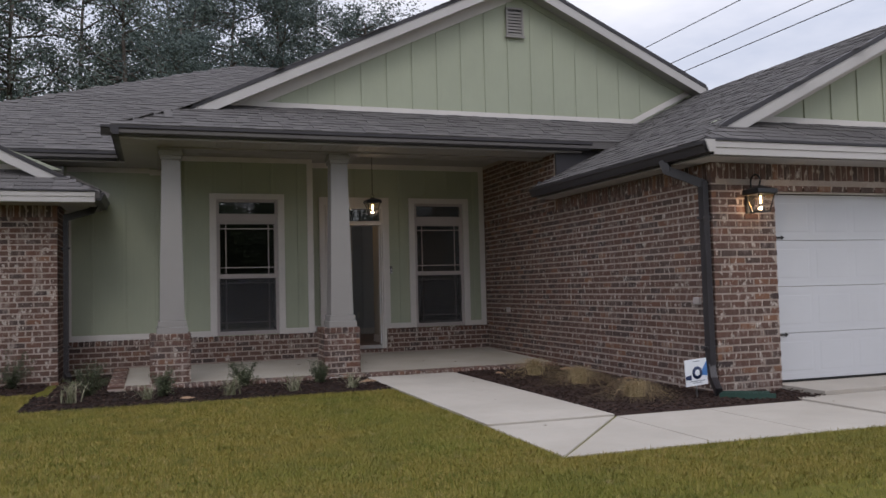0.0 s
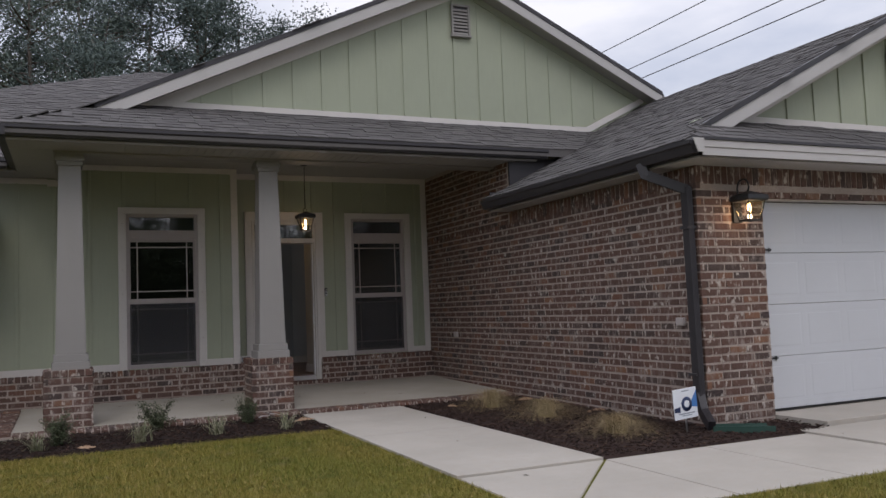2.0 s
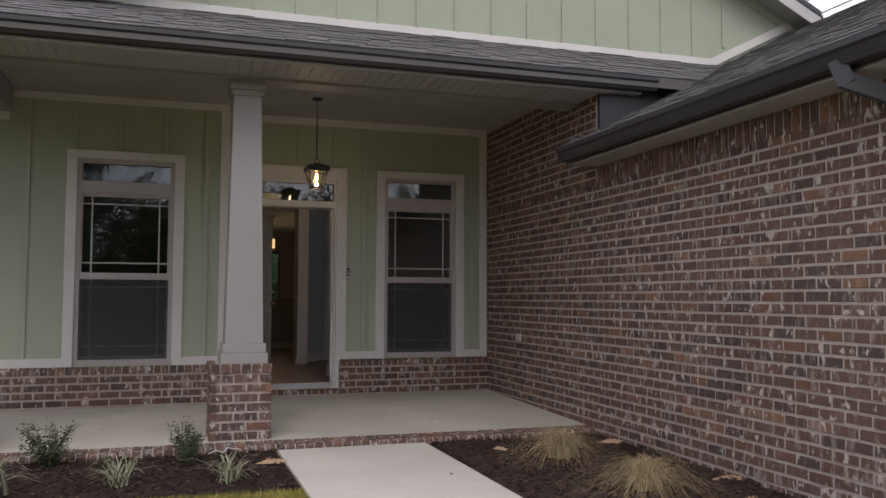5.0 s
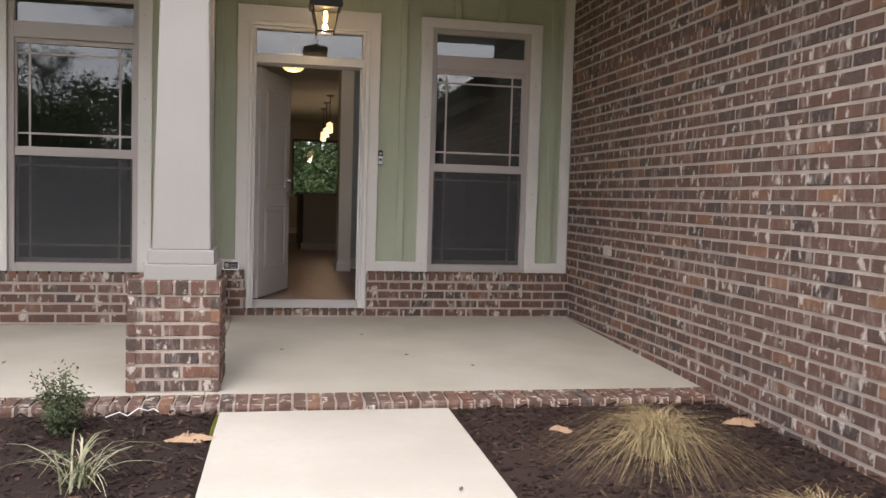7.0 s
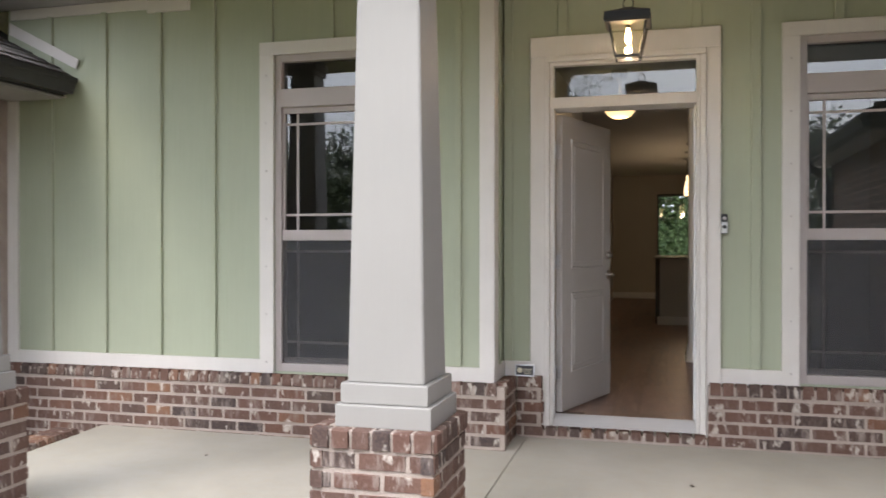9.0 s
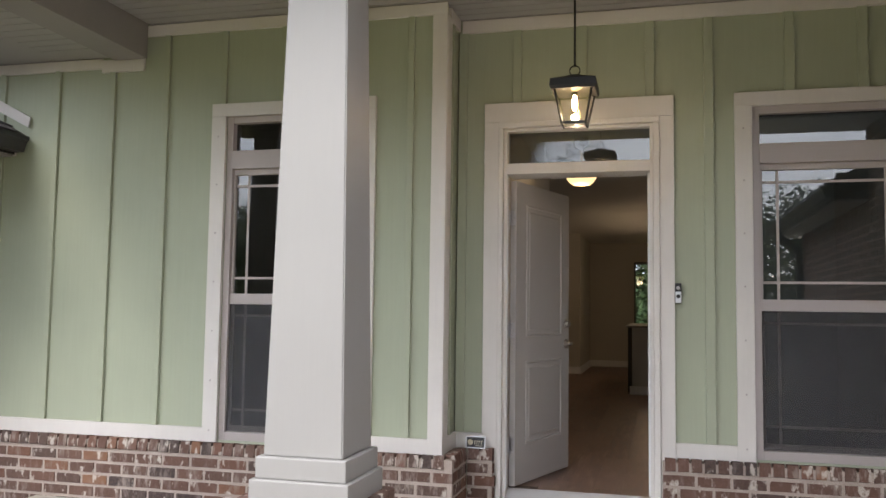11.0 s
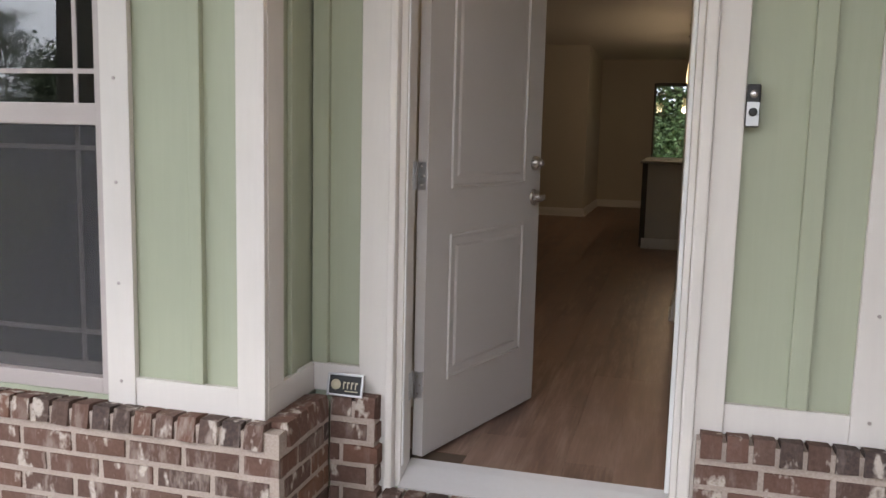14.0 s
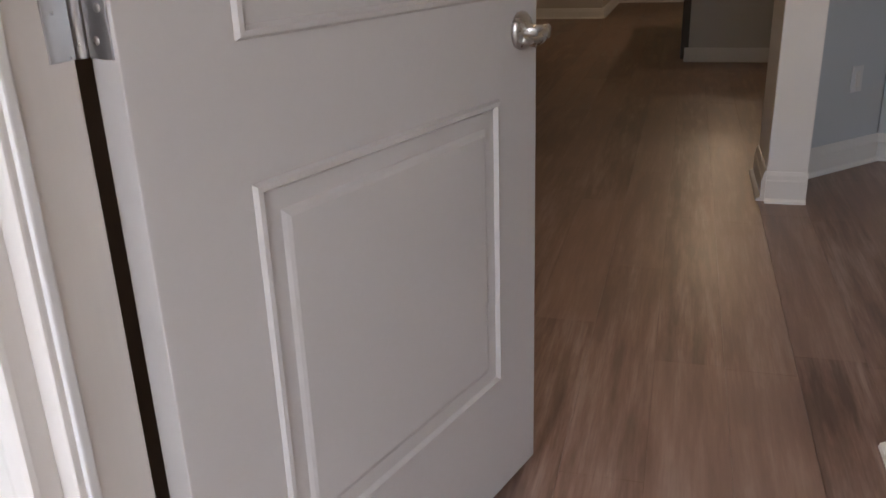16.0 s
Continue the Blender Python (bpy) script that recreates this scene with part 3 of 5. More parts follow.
bat = [(x - .022, x + .022, -0.464, -0.438, lo, hi) for x, lo, hi in
       ((-6.60, .476, 2.98), (-6.13, .476, 2.98), (-5.67, .476, 2.95), (-5.235, .476, 3.18), (-4.79, 2.66, 3.18), (-4.34, 2.66, 3.18), (-3.88, 2.66, 3.18), (-3.45, .476, 3.18))]
bat += [(-3.23, -3.212, -0.262, -0.217, 0.476, 3.18)]
siding("wall_front_window_bay", "sage green board and batten wall of the window bay",
       [(-6.99, LW0, -.44, -.29, -0.3, CZ + .1), (LW1, -3.23, -.44, -.29, -0.3, CZ + .1), (LW0, LW1, -.44, -.29, 2.585, CZ + .1), (LW0, LW1, -.44, -.29, -0.3, RWB), (-3.34, -3.23, -.29, 0.15, -0.3, CZ)], bat)

# white trim boards, each butted against the next
BT0, BT1 = 0.375, 0.475
trim = setting("trim", None, None, "warm white painted trim boards of the window bay")
trim_door_bay = setting("trim_door_bay", None, None, "warm white painted trim boards beside the front door")
for b in ((-3.228, -3.037, -.022, -.002, BT0, BT1), (-1.806, RW0 - .105, -.022, -.002, BT0, BT1), (RW1 + .105, -0.10, -.022, -.002, BT0, BT1), (-0.10, -0.01, -.024, -.002, BT0, 3.17),
          (-3.20, -0.01, -.024, -.002, 3.17, CZ - .012)):
    part("board", boxes(b, bevel=0.003), WHITE, trim_door_bay)
for b in ((-6.89, LW0 - .105, -.462, -.442, BT0, BT1), (LW1 + .105, -3.305, -.462, -.442, BT0, BT1), (-3.305, -3.208, -.465, -.442, BT0, 3.18), (-3.228, -3.208, -.44, -.086, BT0, BT1), (-3.228, -3.206, -.441, -.334, BT1, 3.18), (-3.228, -3.208, -.35, -.09, 3.18, CZ - .012),
          (-5.42, -3.208, -.465, -.442, 3.18, CZ - .012), (-5.50, -5.42, -.466, -.442, 2.94, CZ - .004), (-5.76, -5.50, -.466, -.442, 2.94, 3.03), (-6.95, -5.76, -.464, -.442, 2.97, 3.045), (-6.98, -6.89, -.465, -.442, BT0, 2.40), (-6.95, -6.45, -.469, -.466, 2.36, 2.44)):
    part("board", boxes(b, bevel=0.003), WHITE, trim)

# ---------------------------------------------------------------- windows


def window(name, x0, x1, y, label):
    """A clay-framed single-hung window with a small light above and prairie bars."""
    w = setting(name, None, None, label)
    z0, z1 = RWB, 2.585
    f = 0.045
    part("window_frame", boxes((x0, x0 + f, y + .005, y + .12, z0, z1), (x1 - f, x1, y + .005, y + .12, z0, z1), (x0 + f, x1 - f, y + .006, y + .12, z0, z0 + .055), (x0 + f, x1 - f, y + .006, y + .12, z1 - .05, z1), (x0 + f, x1 - f, y + .002, y + .12, 2.22, 2.345), bevel=.004), FRAME, w)
    part("upper_sash", boxes((x0 + f, x1 - f, y + .035, y + .07, 2.18, 2.22), (x0 + f, x1 - f, y + .02, y + .07, 1.30, 1.372), (x0 + f, x0 + f + .015, y + .035, y + .07, 1.372, 2.18), (x1 - f - .015, x1 - f, y + .035, y + .07, 1.372, 2.18), bevel=.004), FRAME, w)
    part("lower_sash", boxes((x0 + f, x1 - f, y + .045, y + .08, .45, .49), (x0 + f, x0 + f + .022, y + .045, y + .08, .49, 1.298), (x1 - f - .022, x1 - f, y + .045, y + .08, .49, 1.298), bevel=.004), FRAME, w)
    for a, b in ((2.345, z1 - .05), (1.372, 2.18), (.49, 1.30)):
        p = part("pane", boxes((x0 + f, x1 - f, y + .055, y + .061, a, b)), GLASS, w, "dark reflecting window glass")
        p.visible_shadow = False
    for a, b in ((1.372, 2.18), (.49, 1.30)):
        for u in (x0 + .15, x1 - .15):
            part("muntin", boxes((u - .008, u + .008, y + .049, y + .054, a, b)), FRAME, w)
        for z in (a + .105, b - .075):
            part("muntin", boxes((x0 + f, x1 - f, y + .0485, y + .0535, z - .008, z + .008)), FRAME, w)
    s = part("insect_screen", boxes((x0 + f, x1 - f, y + .028, y + .029, .455, 1.30)), SCREEN, w, "fine dark insect screen")
    s.visible_shadow = False
    # casing with its nail heads
    c0, c1 = x0 - .105, x1 + .105
    for b in ((c0, x0, y - .026, y - .002, BT0, 2.58), (x1, c1, y - .026, y - .002, BT0, 2.58), (c0, c1, y - .028, y - .002, 2.58, 2.668)):
        cs = part("casing", boxes(b, bevel=.003), WHITE, w, "warm white window casing")
        u = (b[0] + b[1]) / 2
        for i in range(7 if b[4] < 1 else 0):
            part("nail_head", lathe([(.001, 0), (.006, .001), (.006, .003), (.001, .004)], 8, (u, y - .026, .46 + i * .33), "y"), FRAME, cs)
    return w


window_1 = window("window_1", RW0, RW1, 0.0, "clay-framed window with prairie bars beside the door")
window("window_2", LW0, LW1, -0.44, "wide clay-framed window with prairie bars")

# ---------------------------------------------------------------- front door
door_frame = setting("door_frame", None, None, "warm white door casing with a glazed light above")
for b in ((-3.037, -2.935, -.03, -.002, 0.03, 2.54), (-1.895, -1.806, -.03, -.002, 0.03, 2.54), (-3.037, -1.806, -.032, -.002, 2.54, 2.672)):
    part("casing", boxes(b, bevel=.004), WHITE, door_frame)
for b in ((-2.935, -2.905, -.045, .02, .03, 2.50), (-1.935, -1.895, -.045, .02, .03, 2.50), (-2.935, -1.895, -.045, .02, 2.50, 2.54)):
    part("brick_mould", boxes(b, bevel=.008), WHITE, door_frame)
for b in ((-2.905, -2.882, -.01, .105, .045, 2.50), (-1.957, -1.935, -.01, .21, .045, 2.50), (-2.882, -1.957, -.01, .21, 2.478, 2.50), (-2.882, -1.957, -.02, .21, 2.19, 2.262)):
    part("jamb", boxes(b, bevel=.004), WHITE, door_frame)
for b in ((-2.886, -2.877, .0, .016, .12, 2.19), (-1.972, -1.957, .058, .075, .12, 2.19)):
    part("weatherstrip", boxes(b, bevel=.003), PLASTIC, door_frame)
tp = part("pane", boxes((-2.882, -1.957, .05, .056, 2.262, 2.478)), GLASS, door_frame, "clear glass of the light above the door")
tp.visible_shadow = False
part("threshold", prism([(-.03, .045), (-.035, .056), (.02, .074), (.08, .096), (.12, .106), (.12, .045)], -2.882, -1.957, "x"), ALU, door_frame, "pale aluminium threshold")

# Liner added in the hinge gap; its dark brown stands in for shade.
part("shaded_liner", boxes((-2.9445, -2.906, .049, .104, .045, 2.19), (-2.9445, -2.93, .105, .21, .045, 2.19)), SUBFLOOR, door_frame, "liner behind the hinge jamb, coloured dark brown for the gap's shade")
LEAFW, LEAFH = 0.914, 2.05
# jamb leaves of the hinges
for z in (.338, 1.103, 1.863):
    part("hinge_leaf", boxes((-2.883, -2.880, .068, .104, z, z + .10), bevel=.0008), STEEL, door_frame, "steel hinge leaf")


def raised(bm, u0, u1, z0, z1, y, out=-1):
    """A raised panel field with sloping mouldings on a door face."""
    steps = ((0, 0.0), (.004, .006), (.011, .007), (.019, -.004), (.034, -.006), (.050, .003), (.056, .005), (.062, .005))
    rings = []
    for inset, h in steps:
        rings.append([bm.verts.new((u, y + out * h, z)) for u, z in ((u0 + inset, z0 + inset), (u1 - inset, z0 + inset), (u1 - inset, z1 - inset), (u0 + inset, z1 - inset))])
    for a, b in zip(rings, rings[1:]):
        for i in range(4):
            bm.faces.new((a[i - 1], a[i], b[i], b[i - 1]))
    bm.faces.new(rings[-1])


door = setting("door_1", None, None, "open grey two-panel front door with nickel lever")
dm = boxes((.022, LEAFW, 0, .044, 0, LEAFH), bevel=.002)
leaf = part("door_leaf", dm, DOORGREY, door)
for z0, z1 in ((.258, .818), (.985, 1.90)):
    pm = bmesh.new()
    raised(pm, .175, .768, z0, z1, -0.0005)
    part("door_panel", pm, DOORGREY, door, "raised moulded panel")
    pm = bmesh.new()
    raised(pm, .175, .768, z0, z1, 0.0445, 1)
    part("door_panel", pm, DOORGREY, door)
for z in (.22, .985, 1.745):
    h = part("hinge", boxes((.0195, .0218, .005, .042, z, z + .10), bevel=.0008), STEEL, door, "steel butt hinge")
    part("hinge_knuckle", lathe([(.006, 0), (.0075, .002), (.0075, .098), (.006, .10)], 12, (.016, .050, z)), STEEL, h)
    for k, dz in enumerate((.018, .05, .082)):
        sm = lathe([(.001, 0), (.005, .0005), (.0045, .002), (.001, .0025)], 10)
        bmesh.ops.transform(sm, matrix=Matrix.Translation((.0195, .026 - .010 * (k % 2), z + dz)) @ Matrix.Rotation(-math.pi / 2, 4, 'Y'), verts=sm.verts)
        part("screw", sm, NICKEL, h)
lever = part("lever_handle", lathe([(.001, 0), (.033, 0), (.034, .006), (.028, .012), (.012, .016), (.011, .045), (.013, .055), (.001, .058)], 20, (.85, 0, .925), "y"), NICKEL, door, "satin nickel lever handle")
part("lever", tube([(.85, -.05, .925), (.825, -.060, .924), (.80, -.066, .918), (.775, -.066, .915), (.755, -.062, .921), (.745, -.058, .924)], .009, 10, taper=.007), NICKEL, lever)
bolt = part("deadbolt", lathe([(.001, 0), (.030, 0), (.031, .006), (.027, .02), (.022, .028), (.001, .03)], 20, (.85, 0, 1.072), "y"), NICKEL, door, "satin nickel deadbolt")
part("key_plug", lathe([(.012, .028), (.013, .04), (.010, .043), (.001, .044)], 12, (.85, 0, 1.072), "y"), STEEL, bolt)
door.matrix_world = Matrix.Translation((-2.846, 0.033, 0.116)) @ Matrix.Rotation(radians(72.5), 4, 'Z')
for ob in (wall_door_base, wall_front, trim_door_bay, window_1, door_frame):
    ob.location.y = SET

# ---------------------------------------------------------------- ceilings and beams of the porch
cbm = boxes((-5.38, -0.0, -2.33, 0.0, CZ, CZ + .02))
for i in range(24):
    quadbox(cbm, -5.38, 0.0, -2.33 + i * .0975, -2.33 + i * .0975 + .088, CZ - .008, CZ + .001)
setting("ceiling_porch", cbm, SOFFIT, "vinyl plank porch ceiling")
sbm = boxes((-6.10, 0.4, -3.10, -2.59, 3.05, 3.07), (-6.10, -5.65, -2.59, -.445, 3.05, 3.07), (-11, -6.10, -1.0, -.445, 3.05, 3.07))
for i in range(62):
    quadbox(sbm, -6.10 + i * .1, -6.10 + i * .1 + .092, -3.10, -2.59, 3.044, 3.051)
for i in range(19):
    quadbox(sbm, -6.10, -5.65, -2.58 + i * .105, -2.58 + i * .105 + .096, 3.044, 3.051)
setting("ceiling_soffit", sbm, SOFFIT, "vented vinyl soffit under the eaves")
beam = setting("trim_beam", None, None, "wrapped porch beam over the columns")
part("beam", boxes((-5.65, -0.0, -2.59, -2.33, 3.02, 3.40), bevel=.004), BEAMSHADE, beam)
part("beam", boxes((-5.65, -5.39, -2.325, -.47, 3.02, 3.40), bevel=.004), BEAMSHADE, beam)

# ---------------------------------------------------------------- roofs
SL = 0.468


def shingles(name, label, corners, up, clip, near, course=0.14, wide=0.30, seed=1):
    """A roof deck with laid shingles. corners: plan outline with heights; up: plan direction that climbs; clip(x, y) keeps a shingle."""
    top = [Vector(c) for c in corners]
    bm = bmesh.new()
    hi, lo = [bm.verts.new(p) for p in top], [bm.verts.new(p - Vector((0, 0, .10))) for p in top]
    bm.faces.new(hi), bm.faces.new(lo)
    for i in range(len(hi)):
        bm.faces.new((hi[i - 1], hi[i], lo[i], lo[i - 1]))
    roof = setting(name, bm, SHINGLE, label)
    n = (top[1] - top[0]).cross(top[2] - top[0]).normalized()
    n = -n if n.z < 0 else n
    climb = Vector((up[0], up[1], 0))
    climb = (climb - n * climb.dot(n)).normalized()
    side_ = climb.cross(n).normalized()
    base = top[0]
    cs, ss = [(p - base).dot(climb) for p in top], [(p - base).dot(side_) for p in top]
    rnd = random.Random(seed)
    basis = Matrix((side_, climb, n)).transposed().to_4x4()
    unit = []
    for k in range(4):
        ub = bmesh.new()
        quadbox(ub, -.5, .5, -.5, .5, 0, 1)
        unit.append(finish("shingle", ub, SHINGLE))
    verts, faces, made = [], [], 0
    c, r = min(cs), 0
    while c < max(cs):
        s = min(ss) - rnd.uniform(0, wide)
        while s < max(ss):
            w = rnd.choice((.5, .75, 1.0, 1.0, 1.25)) * wide * .62
            mid = base + side_ * (s + w / 2) + climb * (c + course * .5)
            if clip(mid.x, mid.y):
                thick = rnd.choice((.004, .007, .011))
                m = Matrix.Translation(mid + n * .001) @ basis @ Matrix.Rotation(-.045, 4, 'X') @ Matrix.Diagonal((w - .004, course * 1.05, thick + .004, 1))
                if near(mid) and made < 300:
                    ob = new("shingle", unit[rnd.randrange(4)])
                    ob.parent, ob.matrix_basis = roof, m
                    made += 1
                else:
                    k = len(verts)
                    verts += [tuple(m @ Vector((x, y, z))) for x in (-.5, .5) for y in (-.5, .5) for z in (0, 1)]
                    faces += [tuple(k + i for i in f) for f in ((0, 1, 3, 2), (4, 6, 7, 5), (0, 4, 5, 1), (2, 3, 7, 6), (1, 5, 7, 3))]
            s += w
        c += course
        r += 1
    me = bpy.data.meshes.new("shingle_courses")
    me.from_pydata(verts, [], faces)
    me.materials.append(SHINGLE)
    ob = tagged(new("shingle_courses", me), kind="stuff")
    ob.parent = roof
    return roof


PE = -3.20           # porch eave line
RX, RZ = -0.18, 3.2 + SL * 6.02     # ridge of the porch gable
GX, GZ0 = -0.36, 2.52               # garage eave line
GRX = 3.2
GRZ = GZ0 + .5 * (GRX - GX)
gz = lambda x: GZ0 + .5 * (x - GX)  # noqa: E731
pz = lambda y: 3.2 + SL * (y - PE)  # noqa: E731
xv = lambda y: GX + 2 * (pz(y) - GZ0)  # valley of porch roof and garage roof  # noqa: E731
shingles("roof_porch", "weathered grey shingle roof over the porch", [(-6.2, PE, 3.2), (xv(PE) + .3, PE, 3.2), (xv(-1.9) + .3, -1.9, pz(-1.9)), (-6.2 + (-1.9 - PE), -1.9, pz(-1.9))], (0, 1),
         lambda x, y: y > PE - .01 and y < -1.93 and x > -6.2 + (y - PE) and x < xv(y) + .05, lambda p: p.x > -5.6, seed=2)
shingles("roof_gable_side", "weathered grey shingle slope behind the gable", [(-6.2, PE, 3.2), (-5.3, -2.3, 3.2 + SL * .9), (RX, -2.3, RZ), (RX, 4.93, RZ), (-6.2, -1.09, 3.2)], (1, 0),
         lambda x, y: x < RX and y < -1.1 + (x + 6.2) and (y > -2.32 or y > PE + (x + 6.2)) and y > PE + min(.9, x + 6.2), lambda p: False, seed=3)
setting("roof_gable_far_side", prism([(RX, RZ), (3.3, RZ - SL * 3.48), (3.3, RZ - SL * 3.48 - .1), (RX, RZ - .1)], -2.3, 4.9, "y"), SHINGLE, "shingle slope of the gable towards the garage")
shingles("roof_main", "long weathered grey hipped shingle roof", [(-10.7, -1.1, 3.2), (-6.0, -1.1, 3.2), (RX, 4.72, 3.2 + SL * 5.82), (4.0, 5.7, 3.2 + SL * 6.8), (-3.9, 5.7, 3.2 + SL * 6.8)], (0, 1),
         lambda x, y: y < 5.7 and x > -10.7 + (y + 1.1) and (x < -6.2 + (y + 1.1)), lambda p: False, seed=4)
setting("roof_main_back", prism([(5.7, 3.2 + SL * 6.8), (14.5, 2.5), (14.5, 2.4), (5.7, 3.1 + SL * 6.8)], -3.9, 4.0, "x"), SHINGLE, "rear roof slope")
hb = bmesh.new()
hv = [hb.verts.new(p) for p in ((-10.7, -1.1, 3.2), (-3.9, 5.7, 3.2 + SL * 6.8), (-10.7, 14, 3.2))]
hb.faces.new(hv)
setting("roof_hip_end", hb, SHINGLE, "hipped end of the main roof")
shingles("roof_garage", "weathered grey shingle roof slope of the garage", [(GX, -7.14, GZ0), (GX + .44, -6.70, GZ0 + .22), (GRX, -6.70, GRZ), (GRX, 3, GRZ), (2.5, 3, gz(2.5)), (2.5, -1.95, gz(2.5)), (0.28, -2.95, gz(.28)), (GX, -2.95, GZ0)], (1, 0),
         lambda x, y: x < GRX and x > GX - .02 and y < 1.5 and (y > -6.71 or y > -7.14 + (x - GX)) and y > -7.14 + min(.44, x - GX) and (y < -2.96 or x > .3 + (y + 2.95) * 2.2),
         lambda p: -6.9 < p.y < -3.4 and p.x < 1.35, seed=5)
setting("roof_garage_far_side", prism([(GRX, GRZ), (6.9, GRZ - .5 * 3.7), (6.9, GRZ - .5 * 3.7 - .1), (GRX, GRZ - .1)], -6.70, 3, "y"), SHINGLE, "far shingle slope of the garage roof")
shingles("roof_garage_skirt", "short shingle skirt above the garage door", [(GX, -7.14, GZ0), (6.9, -7.14, GZ0), (6.9, -6.38, GZ0 + .38), (GX + .76, -6.38, GZ0 + .38)], (0, 1),
         lambda x, y: x > GX + (y + 7.14) and y < -6.40 and y > -7.15, lambda p: p.x < 4, seed=6)
# wing
WEX, WEY, WRX = -6.40, -1.90, -9.2
wz = lambda x: GZ0 + .5 * (WEX - x)  # noqa: E731
shingles("roof_wing", "shingle slope of the brick wing", [(WEX, WEY, GZ0), (WEX - .45, WEY + .45, wz(WEX - .45)), (WRX, WEY + .45, wz(WRX)), (WRX, .6, wz(WRX)), (WEX, -.45, GZ0)], (-1, 0),
         lambda x, y: x > WRX and x < WEX + .01 and y < -.46 and y > WEY + min(.45, WEX - x), lambda p: False, seed=7)
shingles("roof_wing_skirt", "short shingle skirt of the brick wing", [(-11.5, WEY, GZ0), (WEX, WEY, GZ0), (WEX - .75, WEY + .75, GZ0 + .375), (-11.5, WEY + .75, GZ0 + .375)], (0, 1),
         lambda x, y: x < WEX - (y - WEY) and y > WEY - .01 and y < WEY + .73 and x > -10, lambda p: False, seed=8)

# ---------------------------------------------------------------- gables
gw = prism([(-5.05, 3.72), (2.15, 3.72), (3.05, 4.25), (3.05, RZ - SL * 3.23 - .12), (RX, RZ - .12), (-5.05, 3.73)], -2.0, -1.88, "y")
gable_wall = setting("wall_gable", gw, GREEN, "sage green board and batten gable with a louvred vent")
for i in range(17):
    x = -4.32 + i * .404
    top = RZ - SL * abs(x - RX) - .30
    bot = 3.84 if x < 1.9 else 3.86 + .5 * (x - 1.9)
    if top > bot + .05:
        part("batten", boxes((x - .018, x + .018, -2.018, -1.999, bot, top), bevel=.003), GREEN, gable_wall)
part("base_board", boxes((-4.75, 1.98, -2.024, -2.001, 3.74, 3.835), bevel=.003), WHITE, gable_wall, "white board along the foot of the gable")
vb = prism([(1.98, 3.74), (3.1, 4.30), (3.1, 4.40), (1.96, 3.835)], -2.024, -2.001, "y")
part("base_board", vb, WHITE, gable_wall)
for s, xe in ((-1, -4.7), (1, 3.2)):
    fz = lambda x, d: RZ - SL * abs(x - RX) - d  # noqa: E731
    part("frieze_board", prism([(RX, fz(RX, .12)), (xe, fz(xe, .12)), (xe + .2 * -s, fz(xe + .2 * -s, .33)), (RX, fz(RX, .33))] if s < 0 else [(RX, fz(RX, .12)), (xe, fz(xe, .12)), (xe, fz(xe, .25)), (RX, fz(RX, .25))], -2.022, -2.001, "y"), WHITE if s < 0 else GREEN, gable_wall)


def rake(parent, x0, z0, x1, z1, y, tall=.15, dark=.05):
    """Sloping barge board with a dark drip edge and a soffit behind it."""
    part("barge_board", prism([(x0, z0 - dark), (x1, z1 - dark), (x1, z1 - dark - tall), (x0, z0 - dark - tall)], y - .02, y + .005, "y", .003), FASCIA, parent, "pale painted barge board")
    part("drip_edge", prism([(x0, z0 + .012), (x1, z1 + .012), (x1, z1 - dark), (x0, z0 - dark)], y - .032, y + .01, "y"), BRONZE, parent)
    part("rake_soffit", prism([(x0, z0 - .13), (x1, z1 - .13), (x1, z1 - .15), (x0, z0 - .15)], y + .006, y + .30, "y"), SOFFIT, parent)


rake(gable_wall, RX, RZ, -5.2, RZ - SL * 5.02, -2.3)
rake(gable_wall, RX, RZ, 3.25, RZ - SL * 3.43, -2.3)


def louvre(x, y, z, w, h, parent):
    v = part("vent", boxes((x - w / 2, x - w / 2 + .03, y - .04, y, z, z + h), (x + w / 2 - .03, x + w / 2, y - .04, y, z, z + h), (x - w / 2, x + w / 2, y - .042, y, z + h - .03, z + h), (x - w / 2 - .015, x + w / 2 + .015, y - .05, y, z - .03, z), bevel=.004), COLUMN, parent, "pale louvred gable vent")
    part("vent_backing", boxes((x - w / 2 + .03, x + w / 2 - .03, y - .006, y - .003, z, z + h - .03)), BRONZE, v)
    k = int((h - .03) / .05)
    for i in range(k):
        zz = z + .01 + i * .05
        part("slat", prism([(y - .034, zz), (y - .028, zz - .004), (y - .006, zz + .036), (y - .010, zz + .04)], x - w / 2 + .03, x + w / 2 - .03, "x"), COLUMN, v)


louvre(-.17, -2.018, 5.10, .30, .46, gable_wall)

gg = prism([(.3, 2.87), (6.1, 2.87), (GRX, GRZ - .1)], -6.4, -6.3, "y")
garage_gable = setting("wall_garage_gable", gg, GREEN, "sage green board and batten garage gable")
for i in range(14):
    x = .75 + i * .404
    top = GRZ - .5 * abs(x - GRX) - .30
    if top > 3.0:
        part("batten", boxes((x - .018, x + .018, -6.418, -6.399, 2.96, top), bevel=.003), GREEN, garage_gable)
part("base_board", boxes((.62, 5.8, -6.424, -6.401, 2.86, 2.955), bevel=.003), WHITE, garage_gable)
for s in (-1, 1):
    e = GRX + s * 2.7
    part("frieze_board", prism([(GRX, GRZ - .12), (e, GRZ - 1.47), (e - s * .3, GRZ - 1.47 - .02), (GRX, GRZ - .28)], -6.422, -6.401, "y"), WHITE, garage_gable)
rake(garage_gable, GRX, GRZ, .10, GRZ - .5 * 3.1, -6.70, .14)
